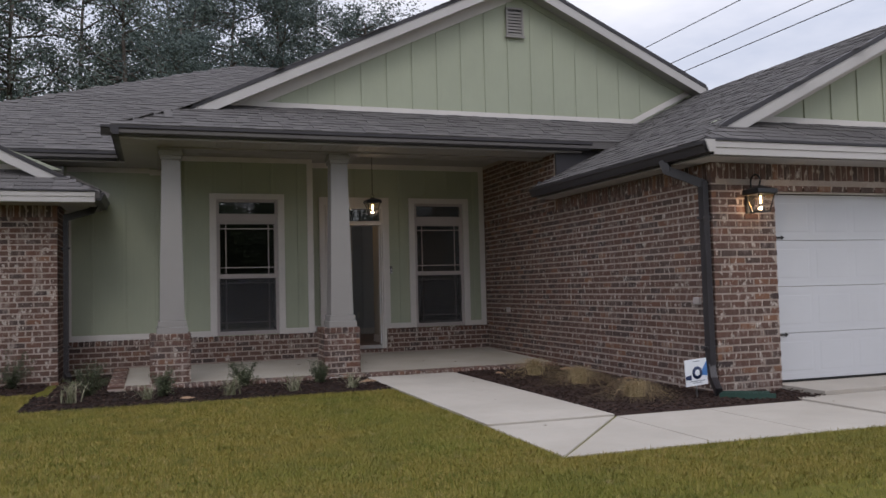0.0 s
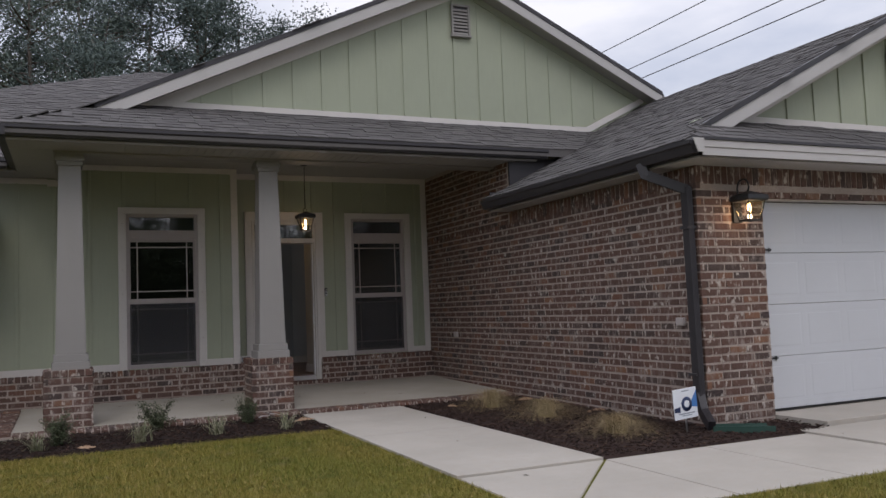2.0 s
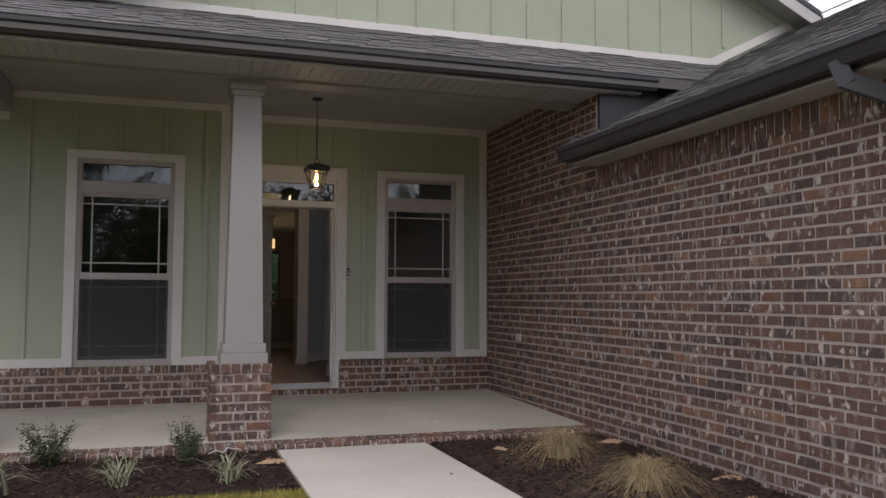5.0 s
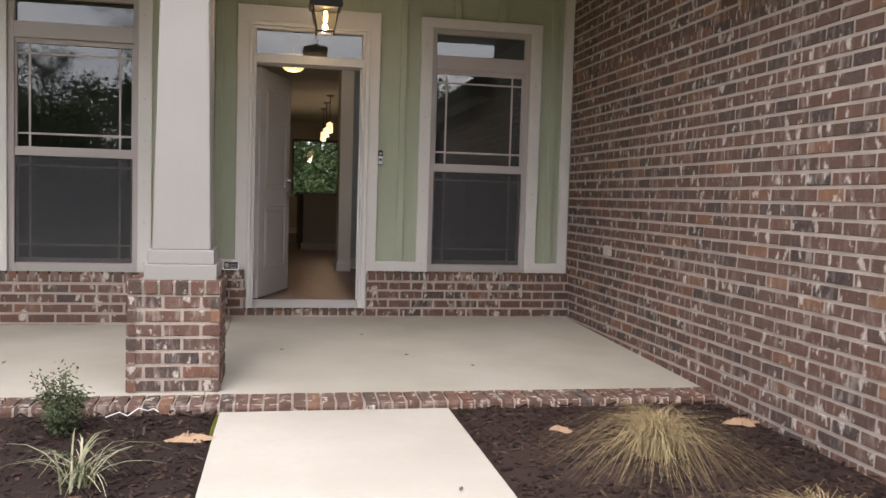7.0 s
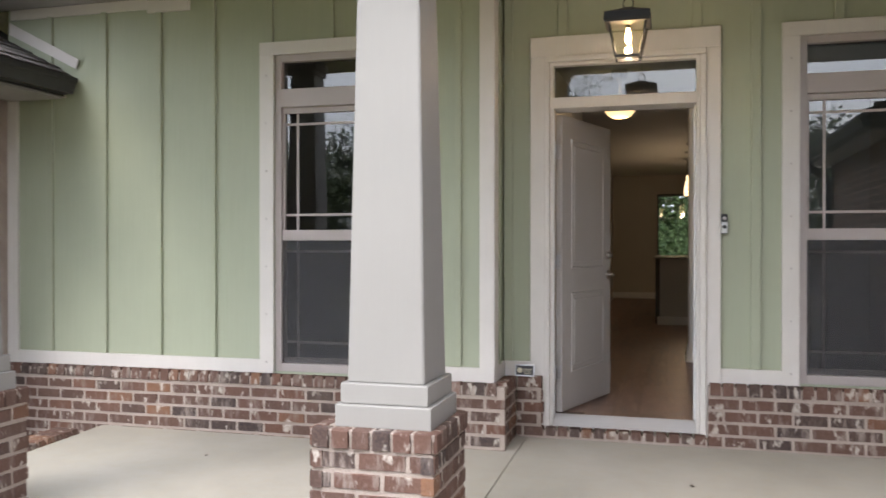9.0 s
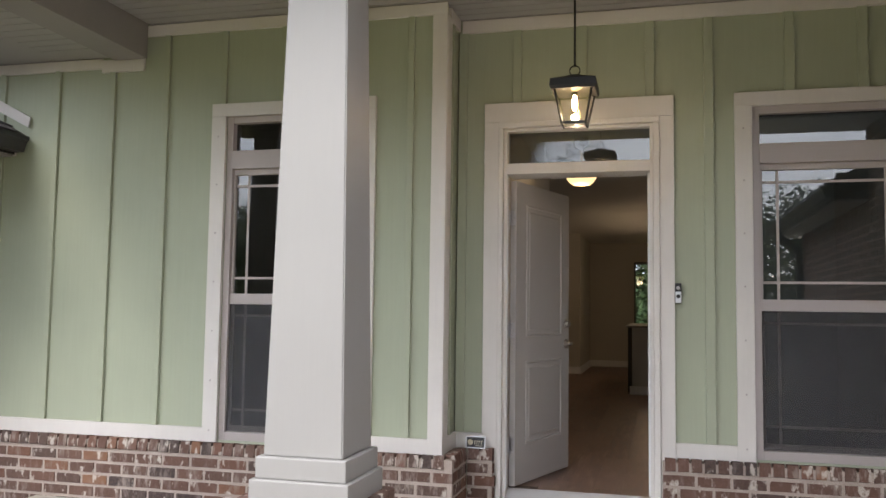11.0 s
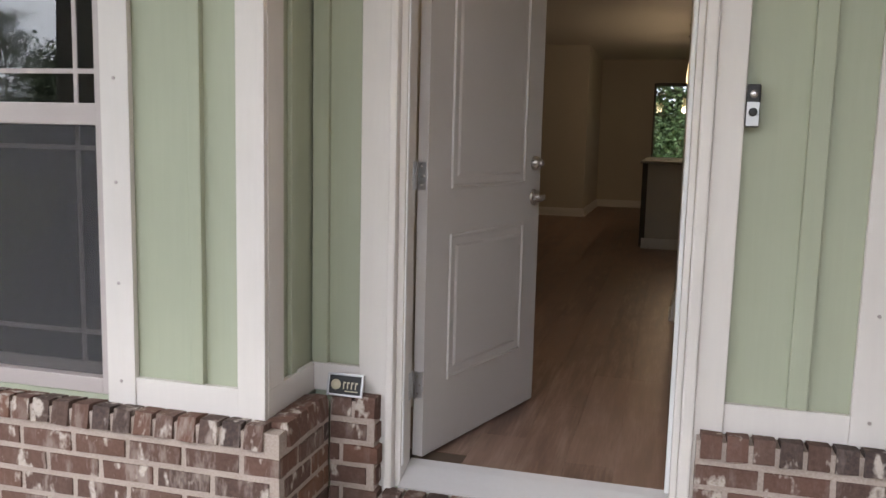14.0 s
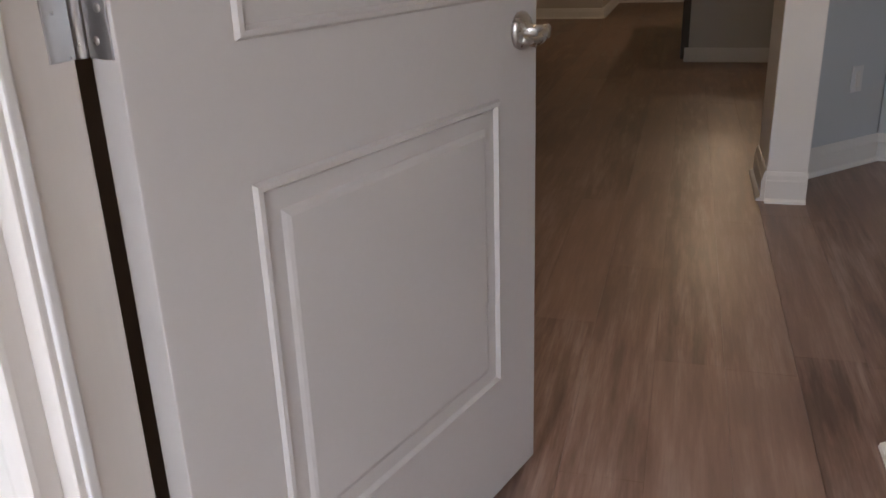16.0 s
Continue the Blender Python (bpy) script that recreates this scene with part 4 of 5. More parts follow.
rake(garage_gable, GRX, GRZ, 6.5, GRZ - .5 * 3.3, -6.70, .14)
louvre(3.28, -6.418, 3.38, .30, .46, garage_gable)

wg = prism([(-11, 2.9), (-6.95, 2.9), (WRX, wz(WRX) - .1), (-11, wz(WRX) - 1)], WEY + .75, WEY + .85, "y")
wing_gable = setting("wall_wing_gable", wg, GREEN, "small sage green gable of the wing")
part("base_board", boxes((-10, -7.3, WEY + .725, WEY + .748, 2.87, 2.96), bevel=.003), WHITE, wing_gable)
rake(wing_gable, WRX, wz(WRX), WEX - .45, wz(WEX - .45), WEY + .45, .14)
# board on the siding above the wing roof
part("flashing_board", prism([(-6.95, 2.86), (-6.36, 2.57), (-6.34, 2.64), (-6.95, 2.95)], -.472, -.466, "y"), WHITE, wing_gable)

# ---------------------------------------------------------------- gutters, fascias, downspouts
KP = [(0.0, 0.0), (-.075, 0.0), (-.088, .03), (-.10, .07), (-.118, .085), (-.118, .115), (-.108, .115), (-.105, .09), (-.01, .09), (-.01, .115), (0.0, .115)]


def gutter(name, label, path):
    g = thing(name, None, None, label, "gutter")
    for axis, a, b, c, z, sgn in path:
        part("trough", prism([(c + sgn * p[0], z + p[1]) for p in KP], a, b, axis), BRONZE, g)
        for e in (a, b):
            part("end_cap", prism([(c, z), (c - sgn * .075, z), (c - sgn * .10, z + .07), (c - sgn * .118, z + .09), (c - sgn * .118, z + .112), (c, z + .112)], e - .002, e + .002, axis), BRONZE, g)
        k = a + .4
        while k < b:
            part("hanger", boxes((k, k + .02, c - .11, c - .01, z + .10, z + .106) if axis == "x" else (min(c, c - sgn * .11), max(c, c - sgn * .11), k, k + .02, z + .10, z + .106)), BRONZE, g)
            k += .75
    return g


gutter("gutter", "dark bronze gutter along the porch eave", [("x", -6.31, .52, -3.10, 3.075, 1), ("y", -3.215, -1.0, -6.10, 3.075, 1), ("x", -11, -6.22, -1.0, 3.075, 1)])
gutter("gutter", "dark bronze gutter along the garage side eave", [("y", -7.12, -2.93, -.30, 2.385, 1)])
gutter("gutter", "dark bronze gutter of the brick wing", [("y", -1.88, -.472, -6.46, 2.385, -1)])
fascia = setting("trim_fascia", None, None, "pale painted fascia boards")
for b in ((-.30, 6.9, -7.165, -7.143, 2.435, 2.50), (-.30, 6.9, -7.155, -7.143, 2.36, 2.433), (-11.4, -6.46, -1.925, -1.903, 2.435, 2.50), (-11.4, -6.46, -1.915, -1.903, 2.36, 2.433)):
    part("board", boxes(b, bevel=.003), FASCIA, fascia)
for b in ((-.31, 6.9, -7.178, -7.142, 2.502, 2.528), (-11.4, -6.45, -1.938, -1.902, 2.502, 2.528)):
    part("drip_edge", boxes(b), BRONZE, fascia)
part("gutter_end", prism([(-.42, 2.51), (-.30, 2.51), (-.30, 2.385), (-.37, 2.385)], -7.18, -7.167, "y"), FASCIA, fascia)
for b in ((-.30, -.28, -7.08, -2.94, 2.37, 2.5), (-.28, -.012, -2.96, -2.94, 2.37, 2.62), (-6.10, .5, -3.10, -3.08, 3.07, 3.19), (-6.10, -6.08, -3.10, -1.0, 3.07, 3.19), (-6.48, -6.46, -1.85, -.475, 2.37, 2.5)):
    part("board", boxes(b), BRONZE, fascia)
# Added closing board; its dark colour stands in for shade under the roof.
part("board", boxes((.0, 1.3, -3.02, -2.98, 2.55, 3.09)), BRONZE, fascia)
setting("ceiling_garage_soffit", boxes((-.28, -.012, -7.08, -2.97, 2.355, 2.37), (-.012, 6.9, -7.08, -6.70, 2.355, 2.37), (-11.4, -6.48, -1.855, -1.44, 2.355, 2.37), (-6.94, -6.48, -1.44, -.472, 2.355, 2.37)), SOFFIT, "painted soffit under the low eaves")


def downspout(label, pts):
    d = thing("downspout", None, None, label, "downspout")
    bm = bmesh.new()
    for a, b in zip(pts, pts[1:]):
        a, b = Vector(a), Vector(b)
        q = (b - a).to_track_quat('Z', 'Y').to_matrix().to_4x4()
        L = (b - a).length
        quadbox(bm, -.034, .034, -.045, .045, -.02, L + .02, Matrix.Translation(a) @ q)
        for o in (-.018, .0, .018):
            quadbox(bm, o - .005, o + .005, -.048, .048, -.02, L + .02, Matrix.Translation(a) @ q)
    part("pipe", bm, BRONZE, d)
    for z in (.35, 1.75):
        part("strap", boxes((pts[2][0] - .055, pts[2][0] + .055, pts[2][1] - .055, pts[2][1] + .055, z, z + .025)), BRONZE, d)
    return d


downspout("dark bronze downspout at the garage corner", [(-.36, -6.35, 2.40), (-.34, -6.38, 2.30), (-.06, -6.62, 2.13), (-.06, -6.64, .16), (-.09, -6.72, .02), (-.17, -6.90, -.07)])
downspout("dark bronze downspout of the brick wing", [(-6.50, -1.25, 2.40), (-6.55, -1.25, 2.30), (-6.89, -1.25, 2.20), (-6.89, -1.25, -.02), (-6.85, -1.35, -.08)])

# ---------------------------------------------------------------- columns


def column(x, label):
    c = thing("porch_column", None, None, label, "column", group="porch columns")
    y0, y1 = -2.70, -2.19
    w = .257
    pier = part("pier", boxes((x - w + .01, x + w - .01, y0 + .01, y1 - .01, -.3, .535)), MORTAR, c, "tumbled brick pier")
    b = []
    zb = -.085
    fr = bond(facing_front(y0 + .01), x - w, x + w, zb, zb + 7 * PH, .0) + bond(facing_x(x + w - .01, 1), y0, y1, zb, zb + 7 * PH, .1, first=1) + bond(facing_x(x - w + .01, -1), y0, y1, zb, zb + 7 * PH, .1, first=1)
    z0, z1 = zb + 7 * PH + .004, .553
    fr += row(facing_front(y0 + .002), x - w + .005, x + w - .005, z0, z1) + row(facing_x(x + w - .002, 1), y0 + .01, y1, z0, z1) + row(facing_x(x - w + .002, -1), y0 + .01, y1, z0, z1)
    lay(pier, fr)
    part("pier_cap", boxes((x - w + .004, x + w - .004, y0 + .006, y1 - .004, .523, .55), bevel=.006), MORTAR, c)
    yc = -2.445
    x = x + .028

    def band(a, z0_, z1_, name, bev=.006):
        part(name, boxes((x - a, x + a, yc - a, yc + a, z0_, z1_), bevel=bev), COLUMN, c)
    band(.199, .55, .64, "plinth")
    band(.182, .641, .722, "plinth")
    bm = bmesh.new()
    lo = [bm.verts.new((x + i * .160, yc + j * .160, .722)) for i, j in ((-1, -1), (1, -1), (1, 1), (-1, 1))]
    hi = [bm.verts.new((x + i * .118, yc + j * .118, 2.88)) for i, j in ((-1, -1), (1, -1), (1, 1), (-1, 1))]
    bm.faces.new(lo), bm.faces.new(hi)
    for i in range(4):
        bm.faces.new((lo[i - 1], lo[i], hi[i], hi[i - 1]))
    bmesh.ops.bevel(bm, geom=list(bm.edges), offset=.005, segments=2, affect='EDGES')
    part("shaft", bm, COLUMN, c, "tapered square shaft, greige paint darkened for eave shade")
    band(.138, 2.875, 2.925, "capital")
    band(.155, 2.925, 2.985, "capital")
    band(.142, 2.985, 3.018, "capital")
    return c


column(-5.507, "tapered greige column on a brick pier")
column(-3.226, "tapered greige column on a brick pier beside the walk")

# ---------------------------------------------------------------- garage door
gdoor = setting("door_garage", None, None, "white panelled garage door with black strap hinges")
part("jamb", boxes((GD0 + .005, GD0 + .045, -6.56, -6.50, -.06, 2.05), (GD0 + .01, GD1 - .01, -6.60, -6.50, 2.045, 2.085), bevel=.004), WHITE, gdoor)
for i in range(4):
    z0 = -.055 + i * .523
    part("door_section", boxes((GD0 + .03, GD1 - .03, -6.545, -6.50, z0, z0 + .519), bevel=.006), GARAGE, gdoor)
    for k in range(8):
        u = GD0 + .09 + k * ((GD1 - GD0 - .1) / 8)
        pm = bmesh.new()
        wv = (GD1 - GD0 - .1) / 8 - .06
        steps = ((0, 0), (.014, -.0035), (.03, .0), (.036, .001))
        rings = [[pm.verts.new((a, -6.5455 - h, b)) for a, b in ((u + q, z0 + .07 + q), (u + wv - q, z0 + .07 + q), (u + wv - q, z0 + .45 - q), (u + q, z0 + .45 - q))] for q, h in steps]
        for a, b in zip(rings, rings[1:]):
            for i4 in range(4):
                pm.faces.new((a[i4 - 1], a[i4], b[i4], b[i4 - 1]))
        pm.faces.new(rings[-1])
        part("door_panel", pm, GARAGE, gdoor)
part("bottom_seal", boxes((GD0 + .03, GD1 - .03, -6.54, -6.505, -.075, -.055)), BLACK, gdoor)
for z in (.45, 1.545):
    for sx, u in ((1, GD0 + .03), (-1, GD1 - .03)):
        part("strap_hinge", prism([(u, z - .014), (u + sx * .16, z - .010), (u + sx * .165, z - .022), (u + sx * .205, z), (u + sx * .165, z + .022), (u + sx * .16, z + .010), (u, z + .014)], -6.556, -6.546, "y"), BLACK, gdoor, "black strap hinge")
for u in (2.945, 3.01):
    part("pull_handle", tube([(u, -6.55, .93), (u - .01, -6.585, .90), (u + .015, -6.59, .84), (u + .012, -6.59, .77), (u - .006, -6.585, .71), (u, -6.55, .68)], .011, 8), BLACK, gdoor, "black pull handle")
    for z in (.93, .68):
        part("handle_plate", boxes((u - .02, u + .02, -6.556, -6.546, z - .035, z + .035), bevel=.004), BLACK, gdoor)

# ---------------------------------------------------------------- rooms behind the door
FZ = 0.105
fl = setting("floor", boxes((-9.5, -0.02, .16, 13.0, -.2, FZ - .006), (-2.88, -1.958, .062, .16, -.2, FZ - .006)), SUBFLOOR, "brown vinyl plank floor with dark grain")


def plank_mesh():
    bm = boxes((-.5, .5, -.5, .5, -.004, .0))
    return finish("plank", bm, PLANK)


pk = [plank_mesh() for _ in range(3)]
rp = random.Random(9)
pv, pf, made = [], [], 0
for i in range(34):
    x = -5.95 + (i + .5) * .181
    sill = .062 if -2.85 < x - .0905 and x + .0905 < -1.955 else .16
    y = sill - rp.uniform(0, 1.2)
    while y < 13:
        y0, y1 = max(y, sill), min(y + 1.22, 13)
        if y1 - y0 > .02:
            m = Matrix.Translation((x, (y0 + y1) / 2, FZ - .001)) @ Matrix.Diagonal((.1803, y1 - y0 - .0008, 1, 1))
            if -3.1 < x < -0.6 and y < 6:
                ob = new("plank", pk[rp.randrange(3)])
                ob.parent, ob.matrix_basis = fl, m
            else:
                k = len(pv)
                pv += [tuple(m @ Vector(c)) for c in ((-.5, -.5, 0), (.5, -.5, 0), (.5, .5, 0), (-.5, .5, 0))]
                pf.append((k, k + 1, k + 2, k + 3))
        y += 1.22
pme = bpy.data.meshes.new("plank_field")
pme.from_pydata(pv, [], pf)
pme.materials.append(PLANK)
pob = tagged(new("plank_field", pme), kind="stuff")
pob.parent = fl

IC = 2.78
setting("ceiling", boxes((-9.5, -.02, .15, 13.2, IC, IC + .1)), CEILIN, "plain painted ceiling indoors")
setting("wall_foyer", boxes((-3.2, -3.06, .155, 3.6, FZ, IC)), WALLIN, "beige foyer wall")
setting("wall_foyer_right", boxes((-1.80, -1.68, .155, 1.12, FZ, IC)), WALLIN, "beige wall beside the entry")
setting("wall_living", boxes((-9.5, -3.36, 10.6, 13.0, FZ, IC)), WALLIN, "beige wall at the far side of the living room")
setting("wall_window_room", boxes((-9.5, -9.35, -.3, 13, FZ, IC), (-9.4, -3.2, .36, .5, -.3, IC)), WALLIN, "plain beige wall closing the room")
bw0, bw1, bz0, bz1 = -2.42, -.98, 1.0, 2.36
setting("wall_back", boxes((-3.36, bw0, 13, 13.15, FZ, IC), (bw1, .1, 13, 13.15, FZ, IC), (bw0, bw1, 13, 13.15, FZ, bz0), (bw0, bw1, 13, 13.15, bz1, IC)), WALLIN, "beige rear wall with a window onto trees")
setting("wall_right_room", boxes((-.15, -.02, .155, 13, FZ, IC)), WALLGREY, "grey painted side wall")
bwin = setting("window_3", None, None, "rear window with dark frame onto green trees")
part("window_frame", boxes((bw0, bw0 + .04, 13.02, 13.1, bz0, bz1), (bw1 - .04, bw1, 13.02, 13.1, bz0, bz1), (bw0 + .04, bw1 - .04, 13.02, 13.1, bz1 - .04, bz1), (bw0 + .04, bw1 - .04, 13.02, 13.1, bz0, bz0 + .04)), DARKCAB, bwin)
bp = part("pane", boxes((bw0 + .04, bw1 - .04, 13.05, 13.056, bz0 + .04, bz1 - .04)), CLEAR, bwin)
bp.visible_shadow = False
part("blind_roll", boxes((bw0 + .045, bw1 - .045, 12.99, 13.015, bz1 - .05, bz1 + .01), bevel=.008), DARKCAB, bwin)


def skirting(parent, pts, h=.13):
    """Moulded baseboard along a line of plan points, the room on the right hand."""
    for (x0, y0), (x1, y1) in zip(pts, pts[1:]):
        d = Vector((x1 - x0, y1 - y0, 0))
        L = d.length
        m = Matrix.Translation((x0, y0, FZ)) @ Matrix.Rotation(math.atan2(d.y, d.x), 4, 'Z')
        bm = prism([(0, 0), (-.017, 0), (-.017, h * .7), (-.013, h * .75), (-.011, h * .88), (-.005, h), (0, h)], 0, L, "x")
        bmesh.ops.transform(bm, matrix=m, verts=bm.verts)
        part("board", bm, BASEWHITE, parent)
        bm = prism([(-.017, 0), (-.034, 0), (-.031, .010), (-.017, .017)], 0, L, "x")
        bmesh.ops.transform(bm, matrix=m, verts=bm.verts)
        part("shoe_moulding", bm, BASEWHITE, parent)


base = setting("baseboard", None, None, "white moulded baseboards")
skirting(base, [(-9.3, 10.6), (-3.36, 10.6)])
skirting(base, [(-3.36, 10.6), (-3.36, 13.0)])
skirting(base, [(-3.36, 13.0), (-.15, 13.0)])
skirting(base, [(-1.68, 1.12), (-1.80, 1.12)][::-1])
skirting(base, [(-1.80, 1.12), (-1.80, .16)])
# stub wall with its skirting, and the angled wall behind it
stub = setting("wall_stub", boxes((-1.945, -1.785, 2.94, 3.40, FZ, IC), bevel=.006), BASEWHITE, "white end of a short wall")
skirting(base, [(-1.945, 2.94), (-1.785, 2.94)])
skirting(base, [(-1.945, 3.40), (-1.945, 2.94)])
ang = prism([(-1.80, 3.34), (-1.75, 3.34), (-1.39, 3.72), (-1.39, 3.86), (-1.80, 3.86)], FZ, IC, "z")
setting("wall_angled", ang, WALLGREY, "grey angled wall with a switch plate")
skirting(base, [(-1.75, 3.34), (-1.39, 3.72)])
setting("wall_dining", boxes((-1.385, -.15, 3.72, 3.86, FZ, IC)), WALLGREY, "grey dining room wall")
skirting(base, [(-1.385, 3.72), (-.15, 3.72)])
sw = thing("outlet_plate", None, None, "white switch plate on the grey wall", "outlet")
part("plate", boxes((-.038, .038, -.008, 0, -.06, .06), bevel=.003), PLASTIC, sw)
part("socket", boxes((-.015, .015, -.011, -.007, -.035, .035), bevel=.002), BASEWHITE, sw)
sw.matrix_world = Matrix.Translation((-1.545, 3.555, .52)) @ Matrix.Rotation(math.atan2(.38, .36), 4, 'Z')

isl = thing("kitchen_island", None, None, "painted kitchen island with stone top under pendants", "kitchen island")
part("end_panel", boxes((-2.28, -.75, 6.885, 7.05, FZ, 1.06), bevel=.004), CABINET, isl)
part("cabinet_body", boxes((-2.345, -.78, 7.06, 9.55, FZ, 1.058)), DARKCAB, isl)
part("worktop", boxes((-2.365, -.70, 6.855, 9.62, 1.062, 1.09), bevel=.006), WORKTOP, isl, "grey stone worktop")
part("plinth", boxes((-2.315, -.75, 6.868, 6.884, FZ, FZ + .12), bevel=.003), BASEWHITE, isl)


def pendant(y, x=-1.85):
    p = thing("pendant_light", None, None, "small glowing glass pendant over the island", "pendant light", group="pendants over the island")
    part("cord", tube([(x, y, IC - .02), (x, y, 2.34)], .006, 6), BLACK, p)
    part("canopy", lathe([(.06, IC - .025), (.06, IC - .004), (.01, IC - .003)], 14, (x, y, 0)), NICKEL, p)
    part("holder", lathe([(.012, 2.36), (.025, 2.34), (.025, 2.31), (.01, 2.305)], 12, (x, y, 0)), NICKEL, p)
    part("shade", lathe([(.03, 2.31), (.052, 2.29), (.056, 2.16), (.05, 2.13), (.01, 2.128)], 16, (x, y, 0)), SHADE, p, "glowing opal glass shade")
    lamp("pendant_lamp", (x, y, 2.06), 1.05, WARM, .05)


for y in (7.25, 8.4, 9.55):
    pendant(y)
bowl = thing("ceiling_light", None, None, "glowing glass bowl ceiling light in the foyer", "ceiling light")
bx, by = -2.545, 1.67
part("bowl", lathe([(.01, 2.395), (.07, 2.40), (.10, 2.42), (.15, 2.49), (.185, 2.555), (.18, 2.56), (.01, 2.53)], 28, (bx, by, 0)), BOWL, bowl, "glowing frosted glass bowl")
part("stem", lathe([(.015, 2.53), (.012, 2.70), (.065, 2.74), (.07, IC + .027), (.01, IC + .028)], 16, (bx, by, 0)), NICKEL, bowl)
bowl.location.z = -.03
lamp("foyer_lamp", (bx, by, 2.33), 1.2, WARM, .1)

# ---------------------------------------------------------------- lanterns


def lantern(x, y, z0, parent, scale=1.0):
    """A tapered four-sided lantern; z0 is its underside."""
    s = scale
    hw0, hw1, h = .062 * s, .098 * s, .185 * s
    f = part("cage", boxes((x - hw0 - .006, x + hw0 + .006, y - hw0 - .006, y - hw0 + .006, z0, z0 + .014), (x - hw0 - .006, x + hw0 + .006, y + hw0 - .006, y + hw0 + .006, z0, z0 + .014),
             (x - hw0 - .006, x - hw0 + .006, y - hw0, y + hw0, z0, z0 + .014), (x + hw0 - .006, x + hw0 + .006, y - hw0, y + hw0, z0, z0 + .014)), BLACK, parent, "dark metal cage")
    for i, j in ((-1, -1), (1, -1), (1, 1), (-1, 1)):
        part("cage_bar", tube([(x + i * hw0, y + j * hw0, z0), (x + i * hw1, y + j * hw1, z0 + h)], .0065, 6), BLACK, parent)
    for i, j in ((0, -1), (1, 0), (0, 1), (-1, 0)):
        bm = bmesh.new()
        a, b = Vector((x + i * hw0, y + j * hw0, z0 + .012)), Vector((x + i * hw1, y + j * hw1, z0 + h))
        t = Vector((-j, i, 0))
        n = Vector((i, j, 0)) * .0015
        q = [a - t * hw0, a + t * hw0, b + t * hw1, b - t * hw1]
        va, vb = [bm.verts.new(p - n) for p in q], [bm.verts.new(p + n) for p in q]
        bm.faces.new(va), bm.faces.new(vb)
        for k in range(4):
            bm.faces.new((va[k - 1], va[k], vb[k], vb[k - 1]))
        g = part("pane", bm, LAMPGLASS, parent, "clear lantern glass")
        g.visible_shadow = False
    bm = bmesh.new()
    rings = []
    for r, z in ((hw1 + .018, z0 + h - .004), (hw1 + .026, z0 + h + .012), (hw1 + .022, z0 + h + .05), (.05 * s, z0 + h + .078), (.016 * s, z0 + h + .095)):
        rings.append([bm.verts.new((x + i * r, y + j * r, z)) for i, j in ((-1, -1), (1, -1), (1, 1), (-1, 1))])
    for a, b in zip(rings, rings[1:]):
        for k in range(4):
            bm.faces.new((a[k - 1], a[k], b[k], b[k - 1]))
    bm.faces.new(rings[0]), bm.faces.new(rings[-1])
    part("hood", bm, BLACK, parent, "dark metal hood")
    part("socket", lathe([(.012, z0 + h - .02), (.015, z0 + h - .01), (.015, z0 + h)], 12, (x, y, 0)), BLACK, parent)
    part("bulb", lathe([(.004, z0 + h - .105), (.014, z0 + h - .09), (.016, z0 + h - .06), (.010, z0 + h - .03), (.009, z0 + h - .02)], 14, (x, y, 0)), BULB, parent, "glowing filament bulb")
    lamp("lantern_lamp", (x, y, z0 + .045), 0.9, WARM, .02)
    return z0 + h + .095


lx, ly = -2.34, -1.06
pl = thing("hanging_lantern", None, None, "lit dark metal lantern hanging from the porch ceiling", "lantern")
zt = lantern(lx, ly, 2.282, pl)
ring = [(lx + .028 * math.sin(a), ly, zt + .022 + .028 * -math.cos(a)) for a in [2 * math.pi * i / 14 for i in range(15)]]
part("loop", tube(ring, .004, 6), BLACK, pl)
part("rod", tube([(lx, ly, zt + .045), (lx, ly, 3.08)], .006, 8), BLACK, pl)
for i in range(5):
    cz = 3.09 + i * .033
    d = (.008, 0) if i % 2 else (0, .008)
    part("chain_link", tube([(lx + d[0] * math.sin(a), ly + d[1] * math.sin(a), cz + .021 * math.cos(a)) for a in [2 * math.pi * k / 10 for k in range(11)]], .003, 5), BLACK, pl)
part("canopy", lathe([(.012, 3.232), (.03, 3.236), (.058, 3.25), (.06, CZ - .009), (.01, CZ - .0085)], 20, (lx, ly, 0)), BLACK, pl)

wlx, wly = .475, -6.875
wl_ = thing("wall_lantern", None, None, "lit black wall lantern with a scrolled arm beside the garage door", "lantern")
zt = lantern(wlx, wly, 1.80, wl_, 1.05)
part("back_plate", boxes((wlx - .055, wlx + .055, -6.725, -6.698, 1.80, 2.06), bevel=.008), BLACK, wl_)
arm = [(wlx, -6.722, 1.98), (wlx, -6.735, 2.08)] + [(wlx, -6.81 + .075 * math.cos(a), 2.14 + .075 * math.sin(a)) for a in [i * math.pi * 1.35 / 12 for i in range(13)]]
part("scroll_arm", tube(arm, .009, 8), BLACK, wl_)
part("bracket", tube([(wlx, -6.72, 2.0), (wlx, wly, zt + .01), (wlx, wly, zt - .01)], .008, 8), BLACK, wl_)

# ---------------------------------------------------------------- small fixtures
bell = thing("doorbell", None, None, "black and silver video doorbell on the casing", "doorbell")
bb = part("body", boxes((-1.806, -1.766, -.112, -.084, 1.34, 1.468), bevel=.006), BLACK, bell)
part("face_plate", boxes((-1.804, -1.768, -.114, -.1115, 1.344, 1.415), bevel=.001), STEEL, bb, "brushed silver face plate")
part("button", lathe([(.001, 0), (.013, 0), (.013, .003), (.010, .005), (.001, .005)], 16, (-1.786, -.114, 1.385), "y"), BLACK, bb)
